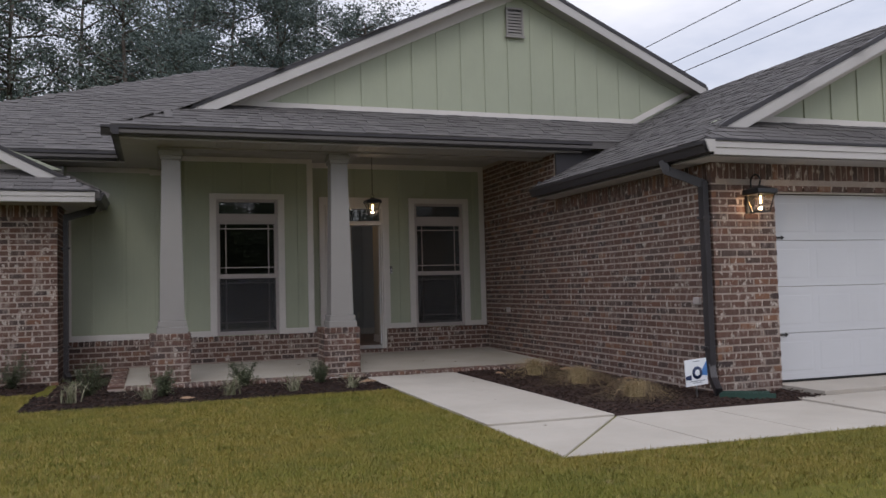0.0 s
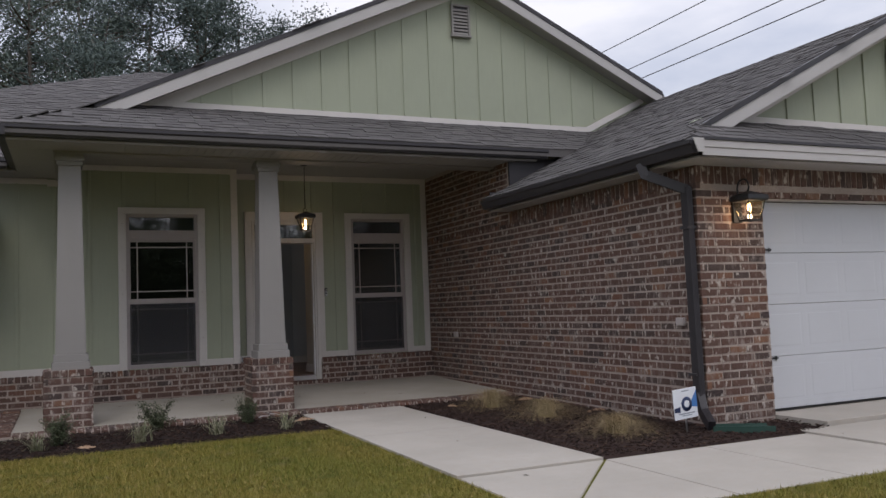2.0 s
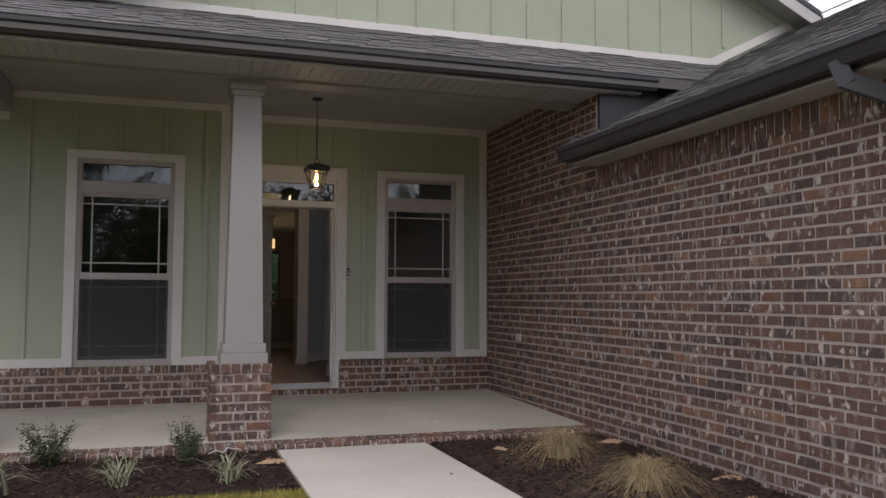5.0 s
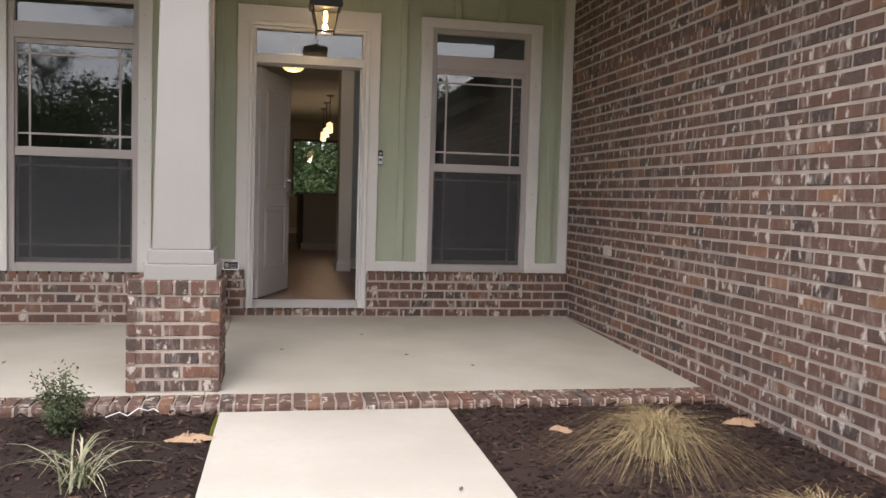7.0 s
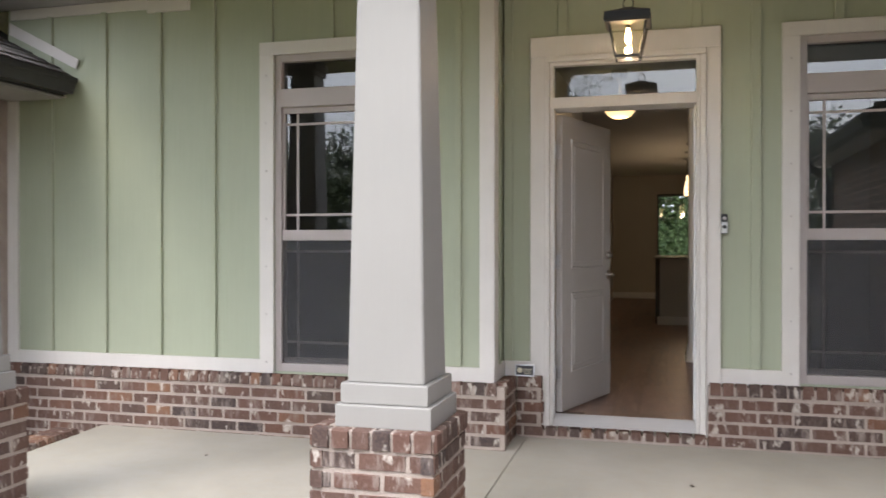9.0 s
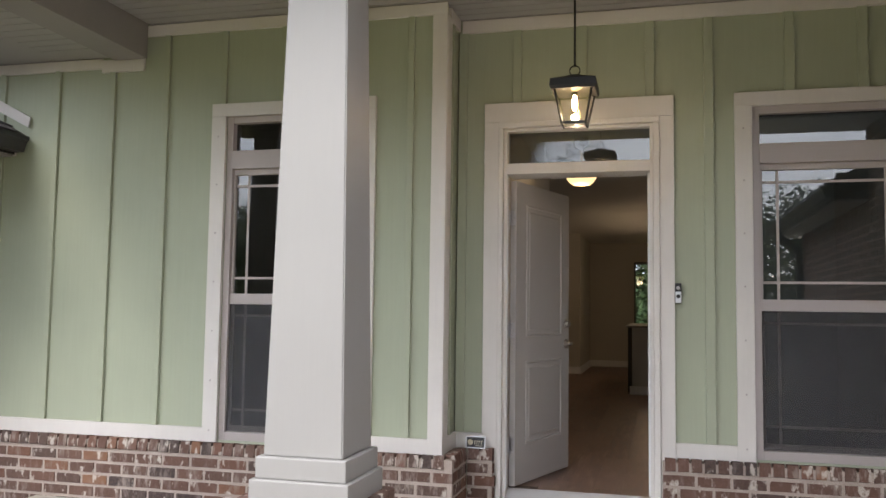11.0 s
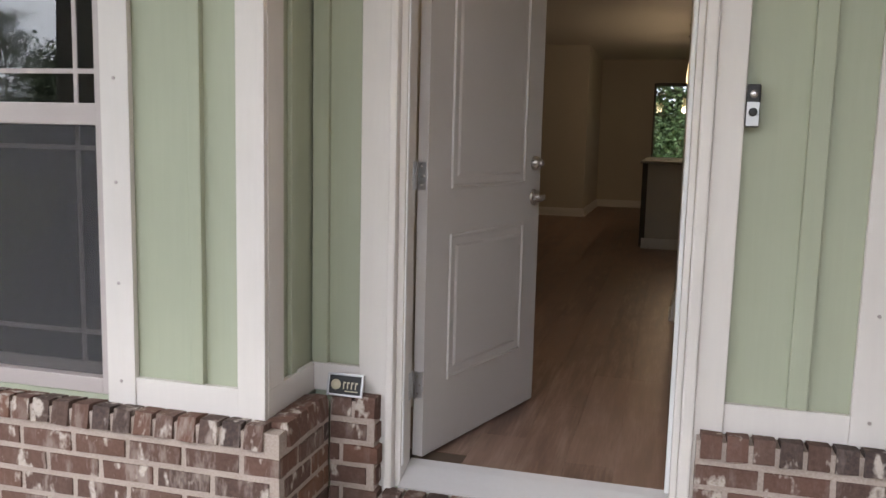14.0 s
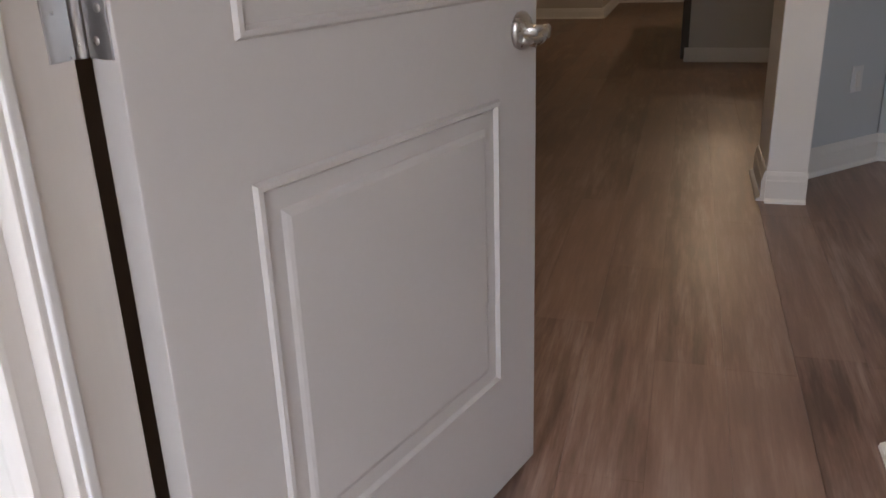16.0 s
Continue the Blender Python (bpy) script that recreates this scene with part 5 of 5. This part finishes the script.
part("camera_eye", lathe([(.001, 0), (.012, 0), (.012, .003), (.007, .005), (.001, .006)], 16, (-1.786, -.112, 1.438), "y"), NICKEL, bb)

pq = thing("plaque", None, None, "small framed dark plaque leaning on the brick ledge", "plaque")
part("frame", boxes((-.072, .072, -.008, .006, 0, .008), (-.072, .072, -.008, .006, .078, .086), (-.072, -.064, -.008, .006, .008, .078), (.064, .072, -.008, .006, .008, .078), bevel=.002), STEEL, pq, "silver frame")
part("panel", boxes((-.064, .064, -.002, .004, .008, .078)), BLACK, pq)
part("emblem", lathe([(.001, 0), (.02, 0), (.02, .002), (.001, .002)], 18, (-.038, -.002, .043), "y"), TAN, pq)
for i in range(4):
    u = -.008 + i * .016
    part("letter_bar", boxes((u, u + .004, -.0042, -.002, .028, .055), (u, u + .010, -.0042, -.002, .049, .055)), TAN, pq)
part("letter_bar", boxes((.0, .052, -.0042, -.002, .018, .022)), TAN, pq)
pq.matrix_world = Matrix.Translation((-3.064, -.155, .385)) @ Matrix.Rotation(radians(-14), 4, 'X') @ Matrix.Diagonal((.92, .92, .92, 1))

for yy, zz, lab in ((-1.12, .67, "grey weatherproof outlet box on the brick wall"), (-6.386, .86, "small pale cover plate on the brick wall")):
    ob = thing("outlet_box", None, None, lab, "outlet box")
    ox = part("box", boxes((-.032, -.006, yy - .06, yy + .06, zz - .04, zz + .04), bevel=.006), FRAME, ob)
    part("lid", boxes((-.040, -.033, yy - .052, yy + .052, zz - .032, zz + .032), bevel=.003), FRAME, ox)

sg = thing("yard_sign", None, None, "small white and blue yard sign on a thin stake", "sign")
sbd = part("board", boxes((-.145, .145, -.004, .004, .13, .405)), SIGNWHITE, sg)
part("stake", boxes((-.008, .008, .005, .012, -.06, .36)), STEEL, sg)
part("blue_field", prism([(.145, .375), (.145, .22), (.06, .235), (.085, .30)], -.0055, -.0041, "y"), BLUE, sbd)
part("navy_field", prism([(-.145, .235), (-.07, .245), (-.07, .19), (-.145, .20)], -.0055, -.0041, "y"), NAVY, sbd)
part("emblem", lathe([(.034, 0), (.066, 0), (.066, .002), (.034, .002)], 24, (.012, -.0056, .262), "y"), NAVY, sbd)
part("emblem", lathe([(.001, 0), (.026, 0), (.026, .002), (.001, .002)], 20, (.012, -.0056, .262), "y"), BLUE, sbd)
part("emblem", lathe([(.028, 0), (.033, 0), (.033, .003), (.028, .003)], 20, (.012, -.0056, .262), "y"), SIGNWHITE, sbd)
part("text_line", boxes((-.04, .05, -.0052, -.0041, .378, .386)), GREYINK, sbd)
part("text_line", boxes((-.09, .11, -.0052, -.0041, .172, .181)), GREYINK, sbd)
part("text_line", boxes((-.05, .07, -.0052, -.0041, .155, .163)), GREYINK, sbd)
sg.matrix_world = Matrix.Translation((-.335, -6.775, -.14)) @ Matrix.Rotation(radians(6), 4, 'Z') @ Matrix.Rotation(radians(-3), 4, 'Y')

sp = thing("splash_block", None, None, "dark green plastic splash block under the downspout", "splash block")
sb = bmesh.new()
prof = [(-.13, .09), (-.115, .09), (-.10, .02), (.10, .02), (.115, .09), (.13, .09), (.14, 0), (-.14, 0)]
ra, rb_ = [sb.verts.new((0, p[0], p[1])) for p in prof], [sb.verts.new((.62, p[0] * 1.25, p[1] * .75)) for p in prof]
sb.faces.new(ra), sb.faces.new(rb_)
for i in range(len(prof)):
    sb.faces.new((ra[i - 1], ra[i], rb_[i], rb_[i - 1]))
part("trough", sb, GREENPLAST, sp)
for k in (-.05, .0, .05):
    part("rib", boxes((.05, .58, k - .008, k + .008, .02, .03), bevel=.003), GREENPLAST, sp)
sp.matrix_world = Matrix.Translation((-.20, -6.92, -.135)) @ Matrix.Rotation(radians(-22), 4, 'Z') @ Matrix.Diagonal((.9, .62, .75, 1))

st = thing("string", tube([(-3.50, -3.14, -.10), (-3.44, -3.10, -.085), (-3.39, -3.16, -.09), (-3.35, -3.08, -.07), (-3.30, -3.10, -.08), (-3.28, -3.04, -.085), (-3.25, -3.09, -.09)], .0032, 6), PLASTIC, "scrap of white string lying on the mulch", "string")

# ---------------------------------------------------------------- planting beds


def bed(name, label, x0, x1, y0, y1, edge_noise=.05, n=30):
    bm = bmesh.new()
    nx, ny = max(2, int((x1 - x0) / .06)), max(2, int((y1 - y0) / .06))
    grid = []
    for i in range(nx + 1):
        col = []
        for j in range(ny + 1):
            x, y = x0 + (x1 - x0) * i / nx, y0 + (y1 - y0) * j / ny
            rim = min(i, nx - i, j, ny - j)
            z = -.128 + .022 * noise.noise((x * 3, y * 3, 1)) + .012 * noise.noise((x * 14, y * 14, 4))
            z = max(z, -.144)
            if rim == 0:
                z = -.151 if edge_noise else -.142
            if rim == 0 and edge_noise:
                x += edge_noise * noise.noise((x * 2.3, y * 2.3, 7))
                y += edge_noise * noise.noise((x * 2.3, y * 2.3, 9))
            col.append(bm.verts.new((x, y, z)))
        grid.append(col)
    for i in range(nx):
        for j in range(ny):
            bm.faces.new((grid[i][j], grid[i + 1][j], grid[i + 1][j + 1], grid[i][j + 1])).smooth = True
    return setting(name, bm, MULCH, label)


beds = [(-7.1, -2.953, -4.38, -2.945), (-6.96, -6.27, -2.945, -.55), (-1.687, -.004, -7.405, -2.945), (-.004, .83, -7.405, -6.70), (-8.6, -7.1, -2.6, -1.47)]
for i, b in enumerate(beds):
    bed("ground_bed_%d" % (i + 1), "dark brown shredded bark mulch bed", *b, edge_noise=0.05 if b[2] in (-4.38, -2.6) else 0.0)
rc = random.Random(21)
cv, cf = [], []
for k in range(11000):
    b = rc.choices(beds, [5.9, 1.5, 7.4, .55, 1.5])[0]
    x, y = rc.uniform(b[0] + .02, b[1] - .02), rc.uniform(b[2] + .02, b[3] - .02)
    z = -.128 + .022 * noise.noise((x * 3, y * 3, 1)) + .012 * noise.noise((x * 14, y * 14, 4)) + .004
    L = rc.uniform(.015, .06)
    m = Matrix.Translation((x, y, z)) @ Euler((rc.uniform(-.5, .5), rc.uniform(-.5, .5), rc.uniform(0, 6.3))).to_matrix().to_4x4() @ Matrix.Diagonal((L, rc.uniform(.005, .014), rc.uniform(.003, .008), 1))
    n = len(cv)
    cv += [tuple(m @ Vector((a, c, d))) for a in (-.5, .5) for c in (-.5, .5) for d in (-.5, .5)]
    cf += [tuple(n + i for i in f) for f in ((0, 1, 3, 2), (4, 6, 7, 5), (0, 4, 5, 1), (2, 3, 7, 6), (1, 5, 7, 3))]
cme = bpy.data.meshes.new("bark_chips")
cme.from_pydata(cv, [], cf)
cme.materials.append(MULCH)
tagged(new("bark_chips", cme), "loose dark bark chips over the beds", "mulch", kind="stuff")
for x, y, r in ((-3.06, -3.46, .12), (-1.20, -3.46, .10), (-.09, -5.0, .14), (-5.35, -4.1, .11), (-.12, -3.4, .10), (-.35, -5.55, .07)):
    bm = bmesh.new()
    rings = []
    for j in range(6):
        f = j / 5
        rings.append([bm.verts.new((x + r * f * (.8 + .9 * noise.noise((2.6 * math.cos(i * .349), 2.6 * math.sin(i * .349), x * 7))) * math.cos(i * .349),
                                    y + .7 * r * f * (.8 + .9 * noise.noise((2.6 * math.cos(i * .349), 2.6 * math.sin(i * .349), y * 7))) * math.sin(i * .349),
                                    -.110 - .024 * f * f + .03 * (1 - .7 * f) * noise.noise((i * 1.7, j * 1.3, x * 9)))) for i in range(18)])
    for j in range(5):
        for i in range(18):
            bm.faces.new((rings[j][i - 1], rings[j + 1][i - 1], rings[j + 1][i], rings[j][i]))
    bmesh.ops.remove_doubles(bm, verts=rings[0], dist=.02)
    thing("clay_clod", bm, CLAY, "patch of bare orange clay among the mulch", "soil")


def blades(seed, n, height, spread, width, droop, mat, name, label, group):
    """A tuft of arching strap leaves, four segments each."""
    rnd = random.Random(seed)
    bm = bmesh.new()
    for _ in range(n):
        a = rnd.uniform(0, 2 * math.pi)
        d = Vector((math.cos(a), math.sin(a), 0))
        h, s = height * rnd.uniform(.45, 1.1), spread * rnd.uniform(.15, 1.1)
        p0 = Vector((rnd.gauss(0, .035), rnd.gauss(0, .035), -.01))
        side_ = Vector((-d.y, d.x, 0)) * width * rnd.uniform(.5, 1.1)
        prev = None
        for k in range(6):
            t = k / 5
            p = p0 + d * s * t ** (1.8 if droop > 1.2 else 1.3) + Vector((0, 0, h * (1.9 * t - (droop + .35) * t * t)))
            if p.z < 0.004:
                p.z = .004
            w = side_ * (1 - .85 * t)
            cur = (bm.verts.new(p - w), bm.verts.new(p + w))
            if prev:
                bm.faces.new((prev[0], prev[1], cur[1], cur[0]))
            prev = cur
    return thing(name, bm, mat, label, "plant", group=group)


for i, (x, y, h, s, mat) in enumerate(((-.88, -3.95, .47, .62, STRAW), (-.84, -5.12, .44, .60, STRAW), (-.88, -6.45, .38, .62, STRAW))):
    g = blades(40 + i, 640, h, s, .0019, 1.5, mat, "grass_clump", "dry arching straw-coloured ornamental grass clump", "ornamental grasses")
    g.matrix_world = Matrix.Translation((x, y, -.13))
for i, (x, y, h) in enumerate(((-6.60, -3.88, .34), (-5.78, -4.05, .26), (-4.86, -4.10, .30), (-4.10, -4.02, .26), (-3.42, -4.10, .24))):
    g = blades(60 + i, 60, h * 1.2, .36, .0055, 1.05, PALE, "strap_leaf_plant", "pale green variegated strap-leaf plant in mulch", "strap-leaf plants")
    g.matrix_world = Matrix.Translation((x, y, -.13))


def shrub(seed, h, r, label):
    rnd = random.Random(seed)
    s = thing("shrub", None, None, label, "shrub", group="small shrubs")
    sb_, lb = bmesh.new(), bmesh.new()
    for _ in range(20):
        a = rnd.uniform(0, 6.3)
        tip = Vector((math.cos(a) * r * rnd.uniform(.2, 1), math.sin(a) * r * rnd.uniform(.2, 1), h * rnd.uniform(.25, 1)))
        mid_ = tip * .5 + Vector((0, 0, h * .08))
        tube([(0, 0, -.02), mid_, tip], .006, 5, sb_, .002)
        for _ in range(130):
            t = rnd.uniform(.08, 1.05)
            p = mid_ * (2 * t) if t < .5 else mid_ + (tip - mid_) * (2 * t - 1)
            p = p + Vector((rnd.gauss(0, .022), rnd.gauss(0, .022), rnd.gauss(0, .02)))
            q = Euler((rnd.uniform(-1, 1), rnd.uniform(-1, 1), rnd.uniform(0, 6.3))).to_matrix()
            L, W = rnd.uniform(.014, .032), rnd.uniform(.003, .007)
            lb.faces.new([lb.verts.new(p + q @ Vector(c)) for c in ((0, 0, 0), (W, L * .5, .004), (0, L, 0), (-W, L * .5, .004))])
    part("stems", sb_, BARK, s)
    part("leaves", lb, SHRUB, s)
    return s


for i, (x, y, h, r) in enumerate(((-3.66, -3.32, .28, .17), (-4.62, -3.20, .31, .2), (-5.62, -3.75, .31, .22), (-6.45, -3.35, .42, .3), (-7.5, -1.85, .5, .35), (-8.1, -2.2, .45, .3))):
    shrub(80 + i, h, r, "small dark green shrub in the mulch bed").matrix_world = Matrix.Translation((x, y, -.12))

# ---------------------------------------------------------------- lawn
rng = np.random.default_rng(3)


def lawn(name, areas, per, lo, hi, seed):
    """Single blades of turf, each one triangle."""
    xs, ys = [], []
    for x0, x1, y0, y1 in areas:
        n = int((x1 - x0) * (y1 - y0) * per)
        xs.append(rng.uniform(x0, x1, n))
        ys.append(rng.uniform(y0, y1, n))
    x, y = np.concatenate(xs), np.concatenate(ys)
    n = len(x)
    a, tilt, h, w = rng.uniform(0, 2 * np.pi, n), rng.uniform(.1, 1.1, n), rng.uniform(lo, hi, n), rng.uniform(.0014, .0032, n)
    cx, sx = np.cos(a), np.sin(a)
    co = np.zeros((n, 3, 3))
    co[:, 0] = np.stack([x - sx * w, y + cx * w, np.full(n, G0)], 1)
    co[:, 1] = np.stack([x + sx * w, y - cx * w, np.full(n, G0)], 1)
    co[:, 2] = np.stack([x + cx * h * np.sin(tilt), y + sx * h * np.sin(tilt), G0 + h * np.cos(tilt)], 1)
    me = bpy.data.meshes.new(name)
    me.vertices.add(3 * n)
    me.vertices.foreach_set("co", co.ravel())
    me.loops.add(3 * n)
    me.loops.foreach_set("vertex_index", np.arange(3 * n, dtype=np.int32))
    me.polygons.add(n)
    me.polygons.foreach_set("loop_start", np.arange(0, 3 * n, 3, dtype=np.int32))
    me.update()
    me.validate()
    me.materials.append(GRASS)
    return tagged(new(name, me), "short patchy turf of green and dry blades", "grass", kind="stuff")


lawn("turf", [(-9.6, -2.96, -10.2, -4.36), (-2.965, .45, -10.2, -8.87), (-9.6, -7.12, -4.42, -2.62)], 9000, .015, .044, 1)
lawn("turf", [(-14, -9.6, -10, -2.7), (-10, .4, -13.5, -10.2)], 1200, .03, .065, 2)

# ---------------------------------------------------------------- trees, wires


def tree(seed, height, spread, label, leafmat, leaves=170, clumps=46, bare=.35):
    rnd = random.Random(seed)
    t = thing("tree", None, None, label, "tree", group="background trees")
    tb = bmesh.new()
    lean = Vector((rnd.uniform(-.6, .6), rnd.uniform(-.6, .6), 0))
    spine = [Vector((0, 0, -.4)) + lean * (k / 6) ** 2 + Vector((rnd.gauss(0, .12), rnd.gauss(0, .12), 0)) * (k > 0) + Vector((0, 0, (height * .92 + .4) * k / 6)) for k in range(7)]
    tube(spine, .26, 9, tb, .05)
    pos, size = [], []
    ends = []
    for i in range(clumps):
        f = rnd.uniform(bare, 1.0)
        k = min(5, int(f * 6))
        root = spine[k].lerp(spine[k + 1], f * 6 - k)
        a = rnd.uniform(0, 6.3)
        reach = spread * (1.05 - .75 * abs(f - .62) / .62) * rnd.uniform(.35, 1.1)
        tip = root + Vector((math.cos(a) * reach, math.sin(a) * reach, reach * rnd.uniform(.15, .75)))
        tip.z = min(tip.z, height * 1.02)
        bend = root.lerp(tip, .5) + Vector((rnd.gauss(0, .2), rnd.gauss(0, .2), -.12 * reach))
        tube([root, bend, tip], .095 * (1.2 - f) + .028, 5, tb, .015)
        ends += [(bend.lerp(tip, .4), .42), (tip, .6), (bend.lerp(tip, .75), .5), (tip + Vector((rnd.gauss(0, .8), rnd.gauss(0, .8), rnd.uniform(0, .6))), .45)]
    verts, faces = [], []
    for c, s in ends:
        s *= rnd.uniform(.6, 1.35)
        for _ in range(int(leaves * rnd.uniform(.4, 1.2) / 3)):
            p = c + Vector((rnd.gauss(0, s), rnd.gauss(0, s), rnd.gauss(0, s * .62)))
            q = Euler((rnd.uniform(-1.4, 1.4), rnd.uniform(-1.4, 1.4), rnd.uniform(0, 6.3))).to_matrix()
            L, W = rnd.uniform(.10, .22), rnd.uniform(.035, .075)
            n = len(verts)
            verts += [tuple(p + q @ Vector(v)) for v in ((0, 0, 0), (W, L * .5, .02), (0, L, 0), (-W, L * .5, .02))]
            faces.append((n, n + 1, n + 2, n + 3))
    part("trunk", tb, BARK, t)
    me = bpy.data.meshes.new("crown")
    me.from_pydata(verts, [], faces)
    me.materials.append(leafmat)
    cr = new("crown", me)
    cr.parent = t
    return t


kinds = [tree(1, 19, 4.6, "tall broadleaf tree with an open crown in hazed grey-green", HAZELEAF, 150, 54, .35), tree(2, 21, 4.2, "tall dense dark green tree", HAZELEAFDARK, 330, 62, .28), tree(3, 17, 5.0, "spreading broadleaf tree with gaps in its crown", HAZELEAF, 140, 52, .3), tree(4, 17, 5.0, "dense dark green tree across the street", SHRUB, 260, 60, .2)]
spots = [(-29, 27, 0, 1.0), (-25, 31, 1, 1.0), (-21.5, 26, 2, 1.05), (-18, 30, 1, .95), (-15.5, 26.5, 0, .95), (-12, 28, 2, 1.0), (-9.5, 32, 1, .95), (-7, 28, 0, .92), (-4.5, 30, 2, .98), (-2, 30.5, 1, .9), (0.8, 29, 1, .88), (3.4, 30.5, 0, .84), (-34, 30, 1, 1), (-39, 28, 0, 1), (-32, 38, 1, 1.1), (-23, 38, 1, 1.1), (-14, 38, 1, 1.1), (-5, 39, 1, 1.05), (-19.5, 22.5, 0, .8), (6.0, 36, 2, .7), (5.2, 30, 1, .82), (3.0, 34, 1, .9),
         (-4.5, 21, 1, .6), (-1.5, 20, 2, .55), (1.5, 21.5, 1, .55), (4, 24, 2, .5)]
front = [(-42 + i * 3.6, -33 - 4.5 * (i % 2), 3, .36 + .03 * (i % 3)) for i in range(24)] + [(-7.4, -33, 3, .60)]
for i, (x, y, k, s) in enumerate(spots + front):
    m = Matrix.Translation((x, y, G0)) @ Matrix.Rotation(i * 2.1, 4, 'Z')
    if i < 3 or i == len(spots):
        kinds[k].matrix_world = m
        kinds[k].scale = (s, s, s)
    else:
        c = copy_thing(kinds[k], m)
        c.scale = (s, s, s)


def understory(x, y, sx, high, count, mat, seed, size=1.0):
    rnd = random.Random(seed)
    verts, faces = [], []
    hearts = [(rnd.uniform(-sx, sx), rnd.gauss(0, .8), high * rnd.random() ** 1.3, rnd.uniform(.35, .8)) for _ in range(70)]
    for _ in range(count):
        cx, cy, cz, r = rnd.choice(hearts)
        p = Vector((rnd.gauss(cx, r), rnd.gauss(cy, r), abs(rnd.gauss(cz, r))))
        q = Euler((rnd.uniform(-1.4, 1.4), rnd.uniform(-1.4, 1.4), rnd.uniform(0, 6.3))).to_matrix()
        L, W = size * rnd.uniform(.12, .3), size * rnd.uniform(.04, .1)
        n = len(verts)
        verts += [tuple(p + q @ Vector(v)) for v in ((0, 0, 0), (W, L * .5, .02), (0, L, 0), (-W, L * .5, .02))]
        faces.append((n, n + 1, n + 2, n + 3))
    me = bpy.data.meshes.new("thicket")
    me.from_pydata(verts, [], faces)
    me.materials.append(mat)
    ob = tagged(new("thicket", me), "dense dark green undergrowth at the wood's edge", "undergrowth", kind="stuff")
    ob.location = (x, y, G0)


understory(-1.8, 18, 4.5, 4.6, 70000, SPRING, 199, .5)
understory(-1.8, 20.5, 6, 6.5, 26000, SHRUB, 198)
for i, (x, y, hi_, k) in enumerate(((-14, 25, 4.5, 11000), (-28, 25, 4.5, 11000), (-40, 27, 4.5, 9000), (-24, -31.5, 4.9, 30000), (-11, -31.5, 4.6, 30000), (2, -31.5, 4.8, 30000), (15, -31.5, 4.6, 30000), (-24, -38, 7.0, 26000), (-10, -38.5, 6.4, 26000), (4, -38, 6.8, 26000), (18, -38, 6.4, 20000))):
    understory(x, y, 7.5, hi_, k, HAZELEAFDARK if y > 0 else SHRUB, 200 + i)

for py in (-60.5, 170.5):
    up = thing("utility_pole", None, None, "weathered wooden utility pole carrying the power lines", "utility pole", group="utility poles")
    part("pole", tube([(12.0, py, -1), (12.0, py, 10.4)], .15, 10, taper=.10), BARK, up)
    for z in (10.0, 8.97, 8.48):
        part("insulator", lathe([(.03, -.08), (.05, -.05), (.03, -.02), (.05, .01), (.02, .03)], 10, (12.0, py + (.16 if py < 0 else -.16), z)), PLASTIC, up)
for wx, z in ((12.0, 10.0), (12.0, 8.97), (12.0, 8.48)):
    pts = [(wx, -60.36 + k * 10.03, z) for k in range(24)]
    thing("power_line", tube(pts, .016, 5), BLACK, "thin black overhead power line", "power line", group="power lines")

# dry leaves and crumbs lying about
rl = random.Random(77)
for x, y in ((-4.35, -1.9), (-3.62, -1.35), (-2.62, -1.55), (-1.35, -2.1), (-2.0, -1.0), (-4.9, -1.1), (-1.75, -1.75), (-1.9, -4.3), (-2.3, -6.0), (.55, -7.7), (.85, -8.1), (-2.5, -7.6)):
    z = (-.02 + (y + .02) * .0238 if y > -2.75 else ((WZ if y > -7.4 else WZ_FRONT) if x < .46 else -.125)) + .003
    bm = bmesh.new()
    L, W = rl.uniform(.014, .03), rl.uniform(.006, .012)
    c = [bm.verts.new(p) for p in ((-L, 0, .001), (0, -W, .006), (L, 0, .002), (0, W, .004))]
    u = [bm.verts.new((v.co.x, v.co.y, v.co.z + .0015)) for v in c]
    bm.faces.new(c), bm.faces.new(u)
    for i in range(4):
        bm.faces.new((c[i - 1], c[i], u[i], u[i - 1]))
    o = thing("dead_leaf", bm, BARK, "small dry brown leaf lying on concrete", "leaf", group="fallen leaves")
    o.matrix_world = Matrix.Translation((x, y, z)) @ Matrix.Rotation(rl.uniform(0, 6), 4, 'Z')
